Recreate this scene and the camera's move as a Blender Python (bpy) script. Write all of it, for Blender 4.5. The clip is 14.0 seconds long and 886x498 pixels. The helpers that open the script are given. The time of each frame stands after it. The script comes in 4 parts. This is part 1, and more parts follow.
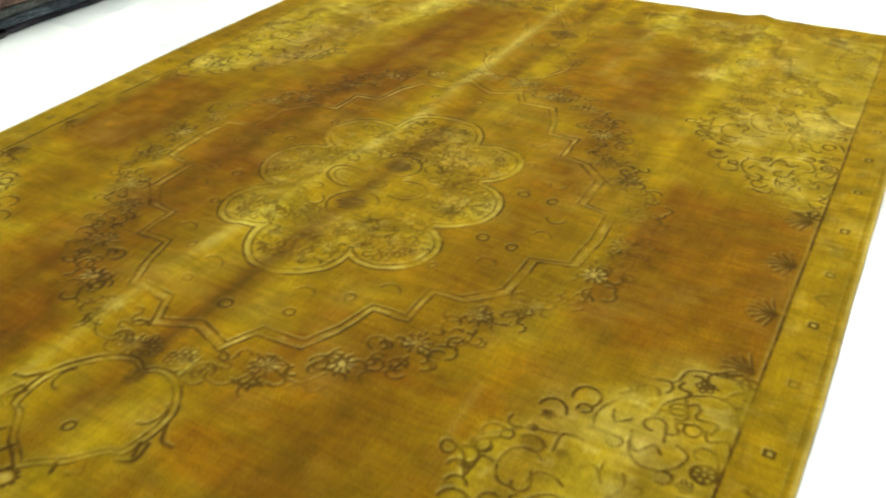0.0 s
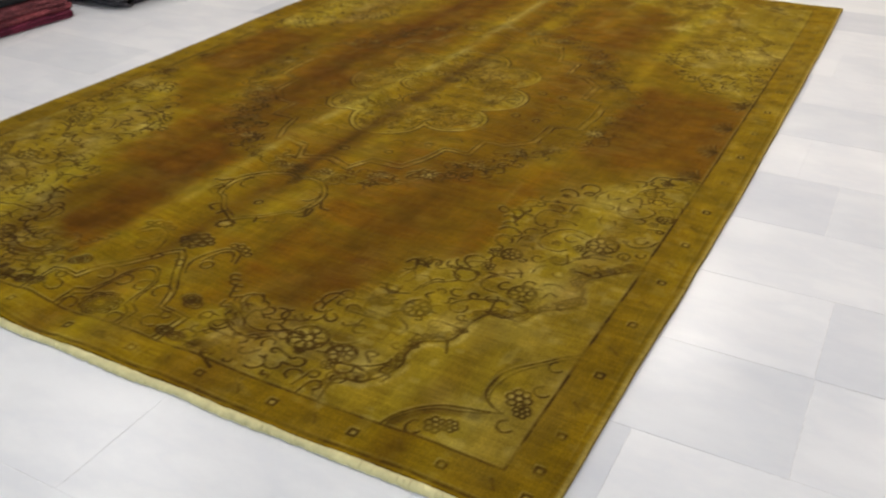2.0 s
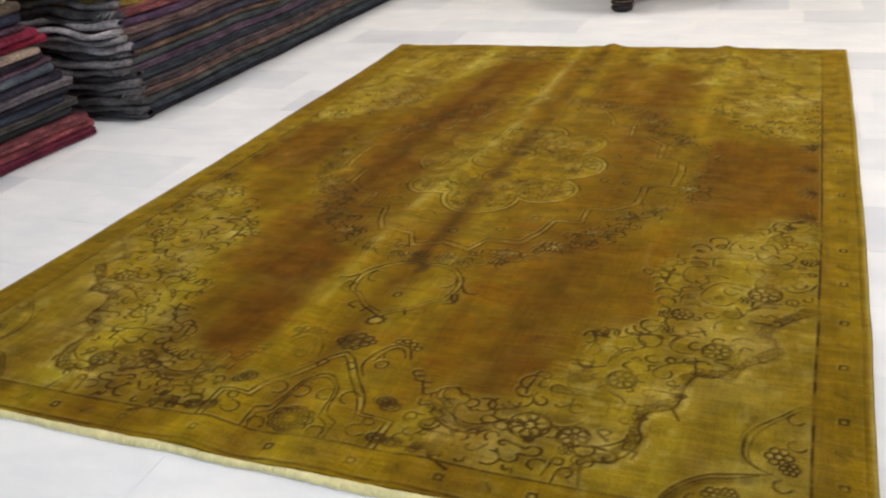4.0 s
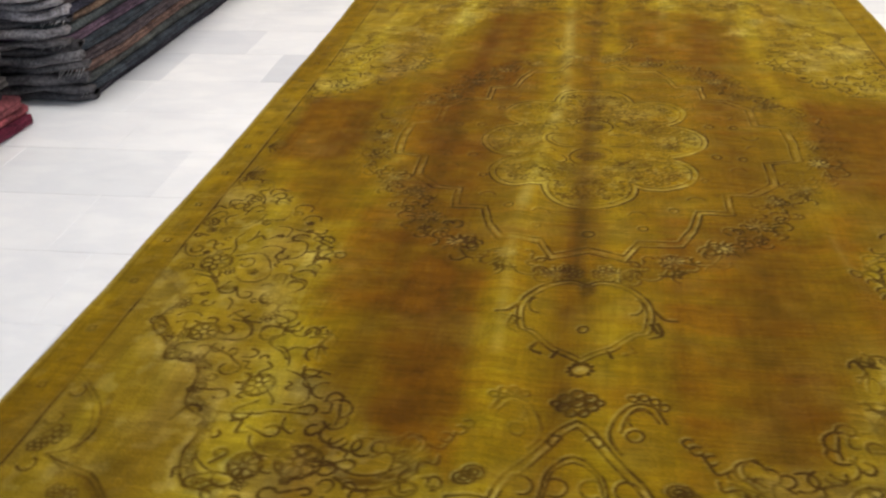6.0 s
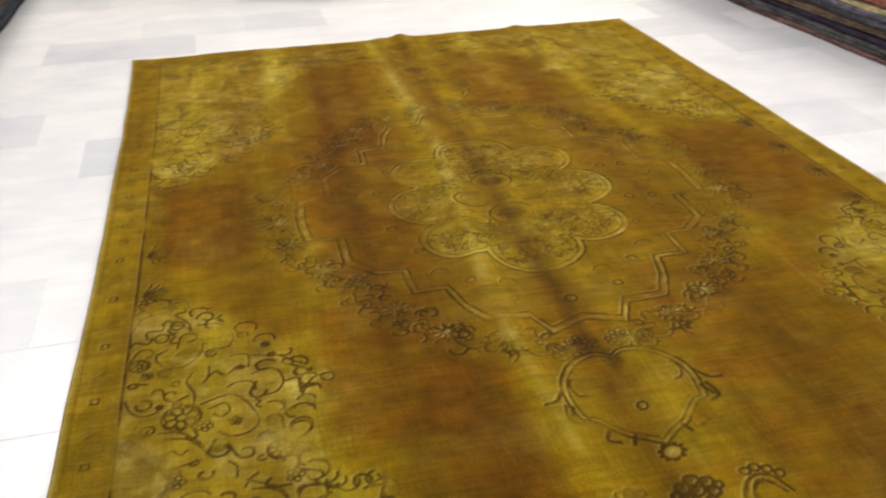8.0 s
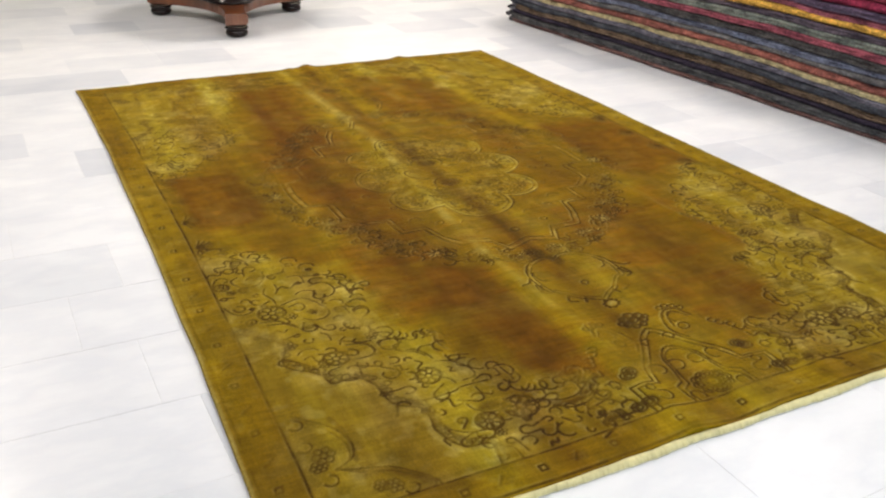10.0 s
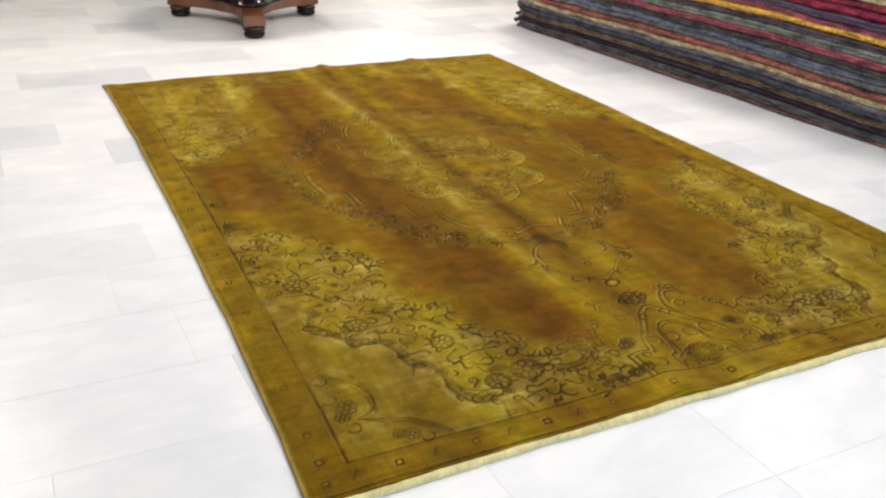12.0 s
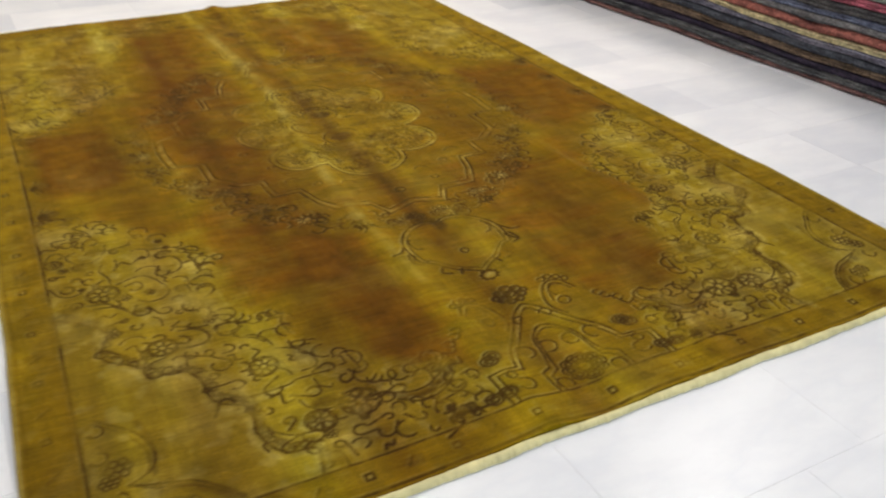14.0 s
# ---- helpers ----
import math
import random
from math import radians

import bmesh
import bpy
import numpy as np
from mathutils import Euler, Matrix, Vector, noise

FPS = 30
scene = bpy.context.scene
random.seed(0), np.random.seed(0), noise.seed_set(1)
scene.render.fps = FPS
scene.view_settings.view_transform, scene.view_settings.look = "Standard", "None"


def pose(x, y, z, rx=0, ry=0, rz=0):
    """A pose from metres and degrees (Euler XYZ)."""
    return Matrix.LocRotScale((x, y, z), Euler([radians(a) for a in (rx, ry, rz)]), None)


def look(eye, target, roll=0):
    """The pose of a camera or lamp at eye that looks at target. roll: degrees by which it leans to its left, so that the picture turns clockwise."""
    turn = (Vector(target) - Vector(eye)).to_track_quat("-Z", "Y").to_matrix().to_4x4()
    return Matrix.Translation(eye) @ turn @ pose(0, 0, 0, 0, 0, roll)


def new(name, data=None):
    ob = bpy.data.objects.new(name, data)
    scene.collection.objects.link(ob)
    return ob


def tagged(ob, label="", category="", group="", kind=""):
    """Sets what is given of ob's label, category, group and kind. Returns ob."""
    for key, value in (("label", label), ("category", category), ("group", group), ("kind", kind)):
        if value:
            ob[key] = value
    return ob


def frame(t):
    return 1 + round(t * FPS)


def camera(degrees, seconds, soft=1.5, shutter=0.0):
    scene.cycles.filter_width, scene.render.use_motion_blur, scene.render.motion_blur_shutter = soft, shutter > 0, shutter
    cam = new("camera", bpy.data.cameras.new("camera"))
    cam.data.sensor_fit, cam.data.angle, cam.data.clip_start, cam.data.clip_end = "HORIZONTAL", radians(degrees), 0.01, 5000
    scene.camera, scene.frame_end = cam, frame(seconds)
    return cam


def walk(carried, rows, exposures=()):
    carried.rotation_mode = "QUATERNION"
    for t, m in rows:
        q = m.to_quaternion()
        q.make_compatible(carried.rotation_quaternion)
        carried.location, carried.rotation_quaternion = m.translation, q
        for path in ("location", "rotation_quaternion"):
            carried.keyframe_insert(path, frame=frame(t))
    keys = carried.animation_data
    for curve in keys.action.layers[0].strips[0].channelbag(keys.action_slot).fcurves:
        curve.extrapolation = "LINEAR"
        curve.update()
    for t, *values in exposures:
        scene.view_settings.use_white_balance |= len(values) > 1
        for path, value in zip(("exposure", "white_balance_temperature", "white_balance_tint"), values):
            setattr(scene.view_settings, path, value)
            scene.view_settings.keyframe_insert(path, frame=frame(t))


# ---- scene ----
cam = camera(53.1, 14.0, soft=2.2, shutter=0.4)
PATH = [
    (0, (2.226, 0.075, 1.106), (1.389, 1.509, -0.01), -0.7),
    (0.5, (2.374, -0.176, 1.114), (1.488, 1.252, 0.029), -0.6),
    (1, (2.404, -0.477, 1.101), (1.545, 0.989, 0.047), -1.1),
    (1.5, (2.451, -0.73, 1.116), (1.688, 0.759, 0.019), -0.9),
    (2, (2.575, -0.878, 1.125), (1.729, 0.611, 0.091), -0.3),
    (2.4, (2.604, -0.968, 1.118), (1.685, 0.501, 0.119), -2.9),
    (2.5, (2.585, -0.989, 1.123), (1.664, 0.495, 0.149), -3.0),
    (2.7, (2.546, -1.011, 1.122), (1.614, 0.498, 0.199), -3.2),
    (3, (2.418, -1.073, 1.115), (1.47, 0.467, 0.262), -3.4),
    (3.2, (2.35, -1.098, 1.12), (1.419, 0.45, 0.261), -4.1),
    (5.3, (1.406, -0.97, 1.115), (1.058, 0.776, 0.203), -0.8),
    (5.5, (1.322, -0.91, 1.101), (0.963, 0.823, 0.169), -1.0),
    (6, (1.108, -0.809, 1.105), (0.793, 0.878, 0.078), -2.3),
    (6.5, (0.846, -0.784, 1.118), (0.782, 0.941, 0.108), -1.0),
    (7, (0.661, -0.75, 1.121), (0.76, 0.961, 0.09), -0.3),
    (7.5, (0.546, -0.592, 1.102), (0.735, 1.103, 0.056), -1.3),
    (8, (0.435, -0.524, 1.116), (0.83, 1.174, 0.136), -0.3),
    (8.5, (0.194, -0.613, 1.104), (0.856, 1.011, 0.143), -0.9),
    (8.7, (0.128, -0.669, 1.119), (0.824, 0.931, 0.143), -1.6),
    (10.8, (-0.389, -1.297, 1.185), (0.48, 0.318, 0.386), 3.3),
    (11, (-0.391, -1.305, 1.186), (0.483, 0.307, 0.386), 2.8),
    (11.5, (-0.392, -1.295, 1.184), (0.459, 0.325, 0.378), 2.5),
    (12, (-0.379, -1.286, 1.172), (0.436, 0.335, 0.33), 2.7),
    (12.5, (-0.319, -1.285, 1.154), (0.457, 0.33, 0.265), 1.3),
    (13, (-0.199, -1.278, 1.159), (0.538, 0.365, 0.289), 0.5),
    (13.5, (-0.066, -1.198, 1.135), (0.709, 0.413, 0.239), -0.8),
    (14, (0.133, -1.035, 1.142), (0.947, 0.503, 0.155), 1.4),
]
EXPOSURES = [(0.0, 0.72, 6500, -8), (0.5, 0.40, 6500, -8), (1.0, 0.22, 6500, 0), (1.5, -0.04, 6500, 9), (2.0, -0.2, 6500, 10), (2.5, -0.12, 6500, 10), (3.2, -0.08, 6500, 10), (5.5, 0.15, 6500, 10), (8.5, 0.17, 6500, 10), (11.0, 0.25, 6500, 10), (12.5, 0.25, 6500, 10), (13.5, 0.16, 6500, 10), (14.0, 0.02, 6500, 10)]
walk(cam, [(t, look(eye, target, roll)) for t, eye, target, roll in PATH], EXPOSURES)

# ---- world, lights ----
world = bpy.data.worlds.new("world")
scene.world = world
world.use_nodes = True
wn = world.node_tree
sky = wn.nodes.new("ShaderNodeTexSky")
sky.sky_type, sky.sun_disc = "NISHITA", False
sky.sun_elevation, sky.sun_rotation = radians(40), radians(160)
wn.nodes["Background"].inputs[1].default_value = 0.10
wn.links.new(sky.outputs[0], wn.nodes["Background"].inputs[0])

X0, X1, Y0, Y1, CEIL = -3.4, 7.4, -3.6, 6.9, 2.9
LAMP_W, DAY_W = 26.0, 63.0


def area_lamp(name, m, sx, sy, watts, colour):
    data = bpy.data.lights.new(name, "AREA")
    data.shape, data.size, data.size_y = "RECTANGLE", sx, sy
    data.energy, data.color = watts, colour
    ob = new(name, data)
    ob.matrix_world = m
    return ob


# daylight through the shop window behind the camera
area_lamp("window_daylight", pose(1.6, Y0 + 0.03, 1.35, 90, 0, 0) @ pose(0, 0, 0, 0, 0, 0), 4.2, 2.2, DAY_W, (0.7, 0.84, 1.0))
LAMPS = [(x, y) for x in (-1.07, 1.45, 3.35, 5.9) for y in (-1.1, 1.57, 4.4)]
for lx, ly in LAMPS:
    area_lamp("ceiling_lamp", pose(lx, ly, CEIL - 0.035), 0.42, 0.42, LAMP_W * (0.14 if ly < 0 else 1.0 if ly < 3 else 1.5), (1.0, 0.965, 0.945) if ly < 3 else (1.0, 0.91, 0.82))


# ---- materials ----
def material(name):
    m = bpy.data.materials.new(name)
    m.use_nodes = True
    return m, m.node_tree.nodes, m.node_tree.links, m.node_tree.nodes["Principled BSDF"]


def noise_node(nodes, links, coord, scale, detail=3.0, rough=0.55, stretch=(1, 1, 1)):
    mp = nodes.new("ShaderNodeMapping")
    mp.inputs["Scale"].default_value = stretch
    links.new(coord, mp.inputs["Vector"])
    n = nodes.new("ShaderNodeTexNoise")
    n.inputs["Scale"].default_value, n.inputs["Detail"].default_value, n.inputs["Roughness"].default_value = scale, detail, rough
    links.new(mp.outputs[0], n.inputs["Vector"])
    return n.outputs["Fac"]


def ramp(nodes, links, fac, stops):
    r = nodes.new("ShaderNodeValToRGB")
    els = r.color_ramp.elements
    while len(els) < len(stops):
        els.new(0.5)
    for e, (p, c) in zip(els, stops):
        e.position, e.color = p, (*c, 1) if len(c) == 3 else c
    links.new(fac, r.inputs[0])
    return r.outputs[0]


def mix(nodes, links, kind, fac, a, b):
    n = nodes.new("ShaderNodeMix")
    n.data_type, n.blend_type = "RGBA", kind
    for sock, v in ((n.inputs[0], fac), (n.inputs[6], a), (n.inputs[7], b)):
        if hasattr(v, "links"):
            links.new(v, sock)
        elif isinstance(v, tuple):
            sock.default_value = (*v, 1)
        else:
            sock.default_value = v
    return n.outputs[2]


def bump(nodes, links, height, strength, dist, bsdf):
    b = nodes.new("ShaderNodeBump")
    b.inputs["Strength"].default_value, b.inputs["Distance"].default_value = strength, dist
    links.new(height, b.inputs["Height"])
    links.new(b.outputs[0], bsdf.inputs["Normal"])


def simple(name, colour, rough, grain=20.0, var=0.15, metal=0.0, bumpy=0.15, stretch=(1, 1, 1)):
    m, n, l, bsdf = material(name)
    tc = n.new("ShaderNodeTexCoord").outputs["Object"]
    f = noise_node(n, l, tc, grain, 4, 0.6, stretch)
    g = noise_node(n, l, tc, grain * 0.13, 3, 0.6)
    lo, hi = tuple(c * (1 - var) for c in colour), tuple(min(1, c * (1 + var)) for c in colour)
    c = ramp(n, l, f, [(0.3, lo), (0.7, hi)])
    c2 = ramp(n, l, g, [(0.3, (1 - var,) * 3), (0.7, (1, 1, 1))])
    l.new(mix(n, l, "MULTIPLY", 1.0, c, c2), bsdf.inputs["Base Color"])
    bsdf.inputs["Roughness"].default_value, bsdf.inputs["Metallic"].default_value = rough, metal
    bump(n, l, f, bumpy, 0.004, bsdf)
    return m


def marble_material():
    m, n, l, bsdf = material("marble")
    tc = n.new("ShaderNodeNewGeometry").outputs["Position"]
    info = n.new("ShaderNodeObjectInfo").outputs["Random"]
    island = n.new("ShaderNodeNewGeometry").outputs["Random Per Island"]
    either = n.new("ShaderNodeMath")
    either.operation = "ADD"
    l.new(info, either.inputs[0]), l.new(island, either.inputs[1])
    fract = n.new("ShaderNodeMath")
    fract.operation = "FRACT"
    l.new(either.outputs[0], fract.inputs[0])
    tone = ramp(n, l, fract.outputs[0], [(0.0, (0.82, 0.82, 0.82)), (0.5, (0.86, 0.855, 0.85)), (0.72, (0.78, 0.785, 0.79)), (0.86, (0.74, 0.745, 0.76)), (1.0, (0.69, 0.70, 0.72))])
    cloud = ramp(n, l, noise_node(n, l, tc, 2.6, 2, 0.5), [(0.3, (0.88, 0.89, 0.91)), (0.62, (1, 1, 1))])
    grey = ramp(n, l, noise_node(n, l, tc, 0.9, 2, 0.5), [(0.35, (0.93, 0.94, 0.955)), (0.65, (1, 1, 1))])
    vein = ramp(n, l, noise_node(n, l, tc, 5.5, 5, 0.62, (0.45, 1, 1)), [(0.36, (1, 1, 1)), (0.48, (0.93, 0.935, 0.95)), (0.53, (0.96, 0.96, 0.965)), (0.62, (1, 1, 1))])
    c = mix(n, l, "MULTIPLY", 1.0, mix(n, l, "MULTIPLY", 0.8, tone, cloud), grey)
    c = mix(n, l, "MULTIPLY", 1.0, c, vein)
    l.new(c, bsdf.inputs["Base Color"])
    r = ramp(n, l, noise_node(n, l, tc, 4, 1), [(0.3, (0.28, 0.28, 0.28)), (0.7, (0.36, 0.36, 0.36))])
    l.new(r, bsdf.inputs["Roughness"])
    return m


def dyed_wool_material():
    """Overdyed low pile: the dye is in the mesh, the weave and wear here."""
    m, n, l, bsdf = material("dyed_wool")
    tc = n.new("ShaderNodeTexCoord").outputs["Object"]
    dye = n.new("ShaderNodeAttribute")
    dye.attribute_name = "dye"
    tuft = noise_node(n, l, tc, 330, 2, 0.6)
    streak = noise_node(n, l, tc, 30, 3, 0.6, (0.35, 3.6, 1))
    warp = noise_node(n, l, tc, 40, 3, 0.6, (3.2, 0.25, 1))
    c = mix(n, l, "MULTIPLY", 1.0, dye.outputs["Color"], ramp(n, l, tuft, [(0.25, (0.72, 0.72, 0.72)), (0.75, (1.25, 1.25, 1.25))]))
    c = mix(n, l, "MULTIPLY", 1.0, c, ramp(n, l, streak, [(0.25, (0.8, 0.78, 0.75)), (0.75, (1.16, 1.17, 1.2))]))
    c = mix(n, l, "MULTIPLY", 1.0, c, ramp(n, l, warp, [(0.3, (0.9, 0.9, 0.9)), (0.7, (1.08, 1.08, 1.08))]))
    l.new(c, bsdf.inputs["Base Color"])
    bsdf.inputs["Roughness"].default_value = 0.9
    bsdf.inputs["Specular IOR Level"].default_value = 0.08
    bsdf.inputs["Sheen Weight"].default_value = 0.015
    bsdf.inputs["Sheen Roughness"].default_value = 0.5
    bsdf.inputs["Sheen Tint"].default_value = (1.0, 0.85, 0.45, 1)
    add = n.new("ShaderNodeMath")
    add.operation = "ADD"
    l.new(tuft, add.inputs[0]), l.new(streak, add.inputs[1])
    bump(n, l, add.outputs[0], 0.5, 0.003, bsdf)
    return m


def folded_wool_material():
    """Pile of the folded rugs; each rug's own colour comes from its object colour."""
    m, n, l, bsdf = material("folded_wool")
    tc = n.new("ShaderNodeTexCoord").outputs["Object"]
    own = n.new("ShaderNodeObjectInfo").outputs["Color"]
    tuft = noise_node(n, l, tc, 90, 4, 0.65)
    band = noise_node(n, l, tc, 5, 4, 0.65, (1, 1.6, 3))
    fleck = noise_node(n, l, tc, 26, 3, 0.7, (1, 1, 2))
    c = mix(n, l, "MULTIPLY", 1.0, own, ramp(n, l, tuft, [(0.25, (0.35, 0.35, 0.35)), (0.75, (1.75, 1.7, 1.7))]))
    c = mix(n, l, "MULTIPLY", 1.0, c, ramp(n, l, band, [(0.3, (0.5, 0.51, 0.56)), (0.7, (1.45, 1.4, 1.35))]))
    spot = ramp(n, l, fleck, [(0.62, (0, 0, 0)), (0.72, (0.28, 0.28, 0.28))])
    c = mix(n, l, "MIX", spot, c, (0.13, 0.12, 0.125))
    worn = ramp(n, l, noise_node(n, l, tc, 11, 4, 0.7, (1, 1, 4)), [(0.36, (0.22, 0.20, 0.22)), (0.56, (1, 1, 1))])
    c = mix(n, l, "MULTIPLY", 0.75, c, worn)
    l.new(c, bsdf.inputs["Base Color"])
    bsdf.inputs["Roughness"].default_value = 0.95
    bsdf.inputs["Specular IOR Level"].default_value = 0.15
    bump(n, l, tuft, 0.7, 0.006, bsdf)
    return m


def wood_material():
    m, n, l, bsdf = material("mahogany")
    tc = n.new("ShaderNodeTexCoord").outputs["Object"]
    grain = noise_node(n, l, tc, 9, 6, 0.65, (1, 1, 0.25))
    fine = noise_node(n, l, tc, 60, 3, 0.6, (1, 1, 0.2))
    c = ramp(n, l, grain, [(0.3, (0.08, 0.022, 0.008)), (0.55, (0.18, 0.058, 0.020)), (0.75, (0.29, 0.11, 0.042))])
    c = mix(n, l, "MULTIPLY", 0.7, c, ramp(n, l, fine, [(0.3, (0.7, 0.7, 0.7)), (0.7, (1.1, 1.1, 1.1))]))
    l.new(c, bsdf.inputs["Base Color"])
    bsdf.inputs["Roughness"].default_value = 0.32
    bsdf.inputs["Coat Weight"].default_value = 0.3
    bump(n, l, fine, 0.08, 0.002, bsdf)
    return m


MARBLE, WOOL, FOLD, WOOD = marble_material(), dyed_wool_material(), folded_wool_material(), wood_material()
GROUT = simple("grout", (0.82, 0.82, 0.82), 0.9, 60)
DARKWOOD = simple("dark_stained_wood", (0.010, 0.0035, 0.003), 0.24, 30, 0.3)
DARKWOOD.node_tree.nodes["Principled BSDF"].inputs["Specular IOR Level"].default_value = 0.3
GREEN = simple("green_paint", (0.022, 0.030, 0.013), 0.55, 14, 0.25)
OLIVE = simple("olive_paint", (0.085, 0.095, 0.035), 0.55, 14, 0.2)
PLASTER = simple("plaster", (0.74, 0.72, 0.68), 0.9, 25, 0.06)
CEILING = simple("ceiling_paint", (0.8, 0.8, 0.78), 0.9, 20, 0.04)
CREAM = simple("cream_cotton", (0.74, 0.66, 0.33), 0.95, 30, 0.14, bumpy=0.4)
FRINGE = simple("grey_fringe", (0.26, 0.255, 0.26), 0.95, 90, 0.3, bumpy=0.6)
METAL = simple("white_metal", (0.75, 0.75, 0.75), 0.4, 20, 0.05)
FRAME = simple("dark_frame_paint", (0.05, 0.05, 0.055), 0.4, 20, 0.1)
GILT = simple("gilt_metal", (0.5, 0.42, 0.3), 0.35, 40, 0.2, 1.0)
GLOW, gn, gl, gb = material("lamp_diffuser")
gb.inputs["Emission Color"].default_value, gb.inputs["Emission Strength"].default_value = (1, 0.93, 0.84, 1), 3.0
GLASS, gn, gl, gb = material("window_glass")
gb.inputs["Transmission Weight"].default_value, gb.inputs["Roughness"].default_value = 1.0, 0.0


# ---- mesh helpers ----
def part(name, bm, mat, parent=None, label="", smooth=False):
    me = bpy.data.meshes.new(name)
    bm.to_mesh(me)
    bm.free()
    me.materials.append(mat)
    if smooth:
        me.polygons.foreach_set("use_smooth", [True] * len(me.polygons))
    ob = new(name, me)
    ob.parent = parent
    if label:
        ob["label"] = label
    return ob


def empty(name, m=None, label="", category="", group="", kind=""):
    ob = new(name)
    if m is not None:
        ob.matrix_world = m
    return tagged(ob, label, category, group, kind)


def box(x0, x1, y0, y1, z0, z1, bevel=0.0, bm=None):
    bm = bm or bmesh.new()
    r = bmesh.ops.create_cube(bm, size=1.0, matrix=Matrix.Translation(((x0 + x1) / 2, (y0 + y1) / 2, (z0 + z1) / 2)) @ Matrix.Diagonal((x1 - x0, y1 - y0, z1 - z0, 1)))
    if bevel:
        bmesh.ops.bevel(bm, geom=list({e for v in r["verts"] for e in v.link_edges}), offset=bevel, segments=2, affect="EDGES")
    return bm


def lathe(profile, n=28, bm=None, centre=(0, 0)):
    """A turned body from (radius, height) pairs."""
    bm = bm or bmesh.new()
    rings = []
    for r, z in profile:
        rings.append([bm.verts.new((centre[0] + r * math.cos(2 * math.pi * k / n), centre[1] + r * math.sin(2 * math.pi * k / n), z)) for k in range(n)])
    for a, b in zip(rings, rings[1:]):
        for k in range(n):
            bm.faces.new((a[k], a[(k + 1) % n], b[(k + 1) % n], b[k]))
    bm.faces.new(rings[0][::-1]), bm.faces.new(rings[-1])
    return bm


# ---- structure ----
tagged(part("ceiling", box(X0, X1, Y0, Y1, CEIL, CEIL + 0.2), CEILING), "plain white painted shop ceiling", "ceiling", kind="structure")
tagged(part("wall_north", box(X0, X1, Y1, Y1 + 0.2, 0, CEIL), PLASTER), "off-white plastered back wall", "wall", kind="structure")
tagged(part("wall_west", box(X0 - 0.2, X0, Y0, Y1, 0, CEIL), PLASTER), "off-white plastered side wall", "wall", kind="structure")
tagged(part("wall_east", box(X1, X1 + 0.2, Y0, Y1, 0, CEIL), PLASTER), "off-white plastered side wall", "wall", kind="structure")
bm = box(X0, -0.6, Y0 - 0.2, Y0, 0, CEIL)
box(3.8, X1, Y0 - 0.2, Y0, 0, CEIL, bm=bm), box(-0.6, 3.8, Y0 - 0.2, Y0, 0, 0.2, bm=bm), box(-0.6, 3.8, Y0 - 0.2, Y0, 2.5, CEIL, bm=bm)
tagged(part("wall_south", bm, PLASTER), "off-white plastered front wall round a shop window", "wall", kind="structure")
win = empty("window_1", pose(1.6, Y0 - 0.1, 0.2), "large shop window in a dark frame", "window", kind="structure")
bm = box(-2.2, -2.14, -0.04, 0.04, 0, 2.3)
box(2.14, 2.2, -0.04, 0.04, 0, 2.3, bm=bm), box(-2.14, 2.14, -0.04, 0.04, 0, 0.06, bm=bm), box(-2.14, 2.14, -0.04, 0.04, 2.24, 2.3, bm=bm), box(-0.03, 0.03, -0.04, 0.04, 0.06, 2.24, bm=bm)
part("window_frame", bm, FRAME, win)
for s in (-1, 1):
    pane = part("pane", box(min(s * 0.03, s * 2.14), max(s * 0.03, s * 2.14), -0.006, 0.006, 0.06, 2.24), GLASS, win)
    pane.visible_shadow = False
tagged(part("ground", box(-60, 60, -90, Y0 - 0.2, -0.4, -0.15), GROUT), "pale paved street outside the window", "ground", kind="structure")

for lx, ly in LAMPS:
    fix = empty("ceiling_light", pose(lx, ly, CEIL), "square flush white ceiling light, switched on", "ceiling light", "ceiling lights")
    bm = box(-0.25, 0.25, -0.25, -0.22, -0.03, 0)
    box(-0.25, 0.25, 0.22, 0.25, -0.03, 0, bm=bm), box(-0.25, -0.22, -0.22, 0.22, -0.03, 0, bm=bm), box(0.22, 0.25, -0.22, 0.22, -0.03, 0, bm=bm)
    part("frame", bm, METAL, fix)
    part("diffuser", box(-0.219, 0.219, -0.219, 0.219, -0.02, -0.004), GLOW, fix)


# ---- things against the walls ----
def green_cabinet():
    """A low panelled cabinet front with olive posts."""
    ob = empty("panelled_cabinet", pose(-2.63, 5.535, 0, 0, 0, 6.8), "dark green painted panelled cabinet with olive posts", "cabinet")
    part("body", box(0, 5.03, 0.02, 0.45, 0, 1.0), GREEN, ob)
    part("top", box(-0.02, 5.05, -0.03, 0.47, 1.0, 1.035, 0.006), OLIVE, ob)
    for k in range(5):
        x = 0.02 + k * 1.2
        part("post", box(x, x + 0.19, -0.012, 0.018, 0, 0.998, 0.004), OLIVE, ob)
        if k < 4:
            part("rail", box(x + 0.192, x + 1.198, -0.002, 0.018, 0.88, 0.998, 0.003), GREEN, ob)
            part("panel", box(x + 0.25, x + 1.14, 0.002, 0.018, 0.06, 0.82, 0.006), GREEN, ob)
    return ob


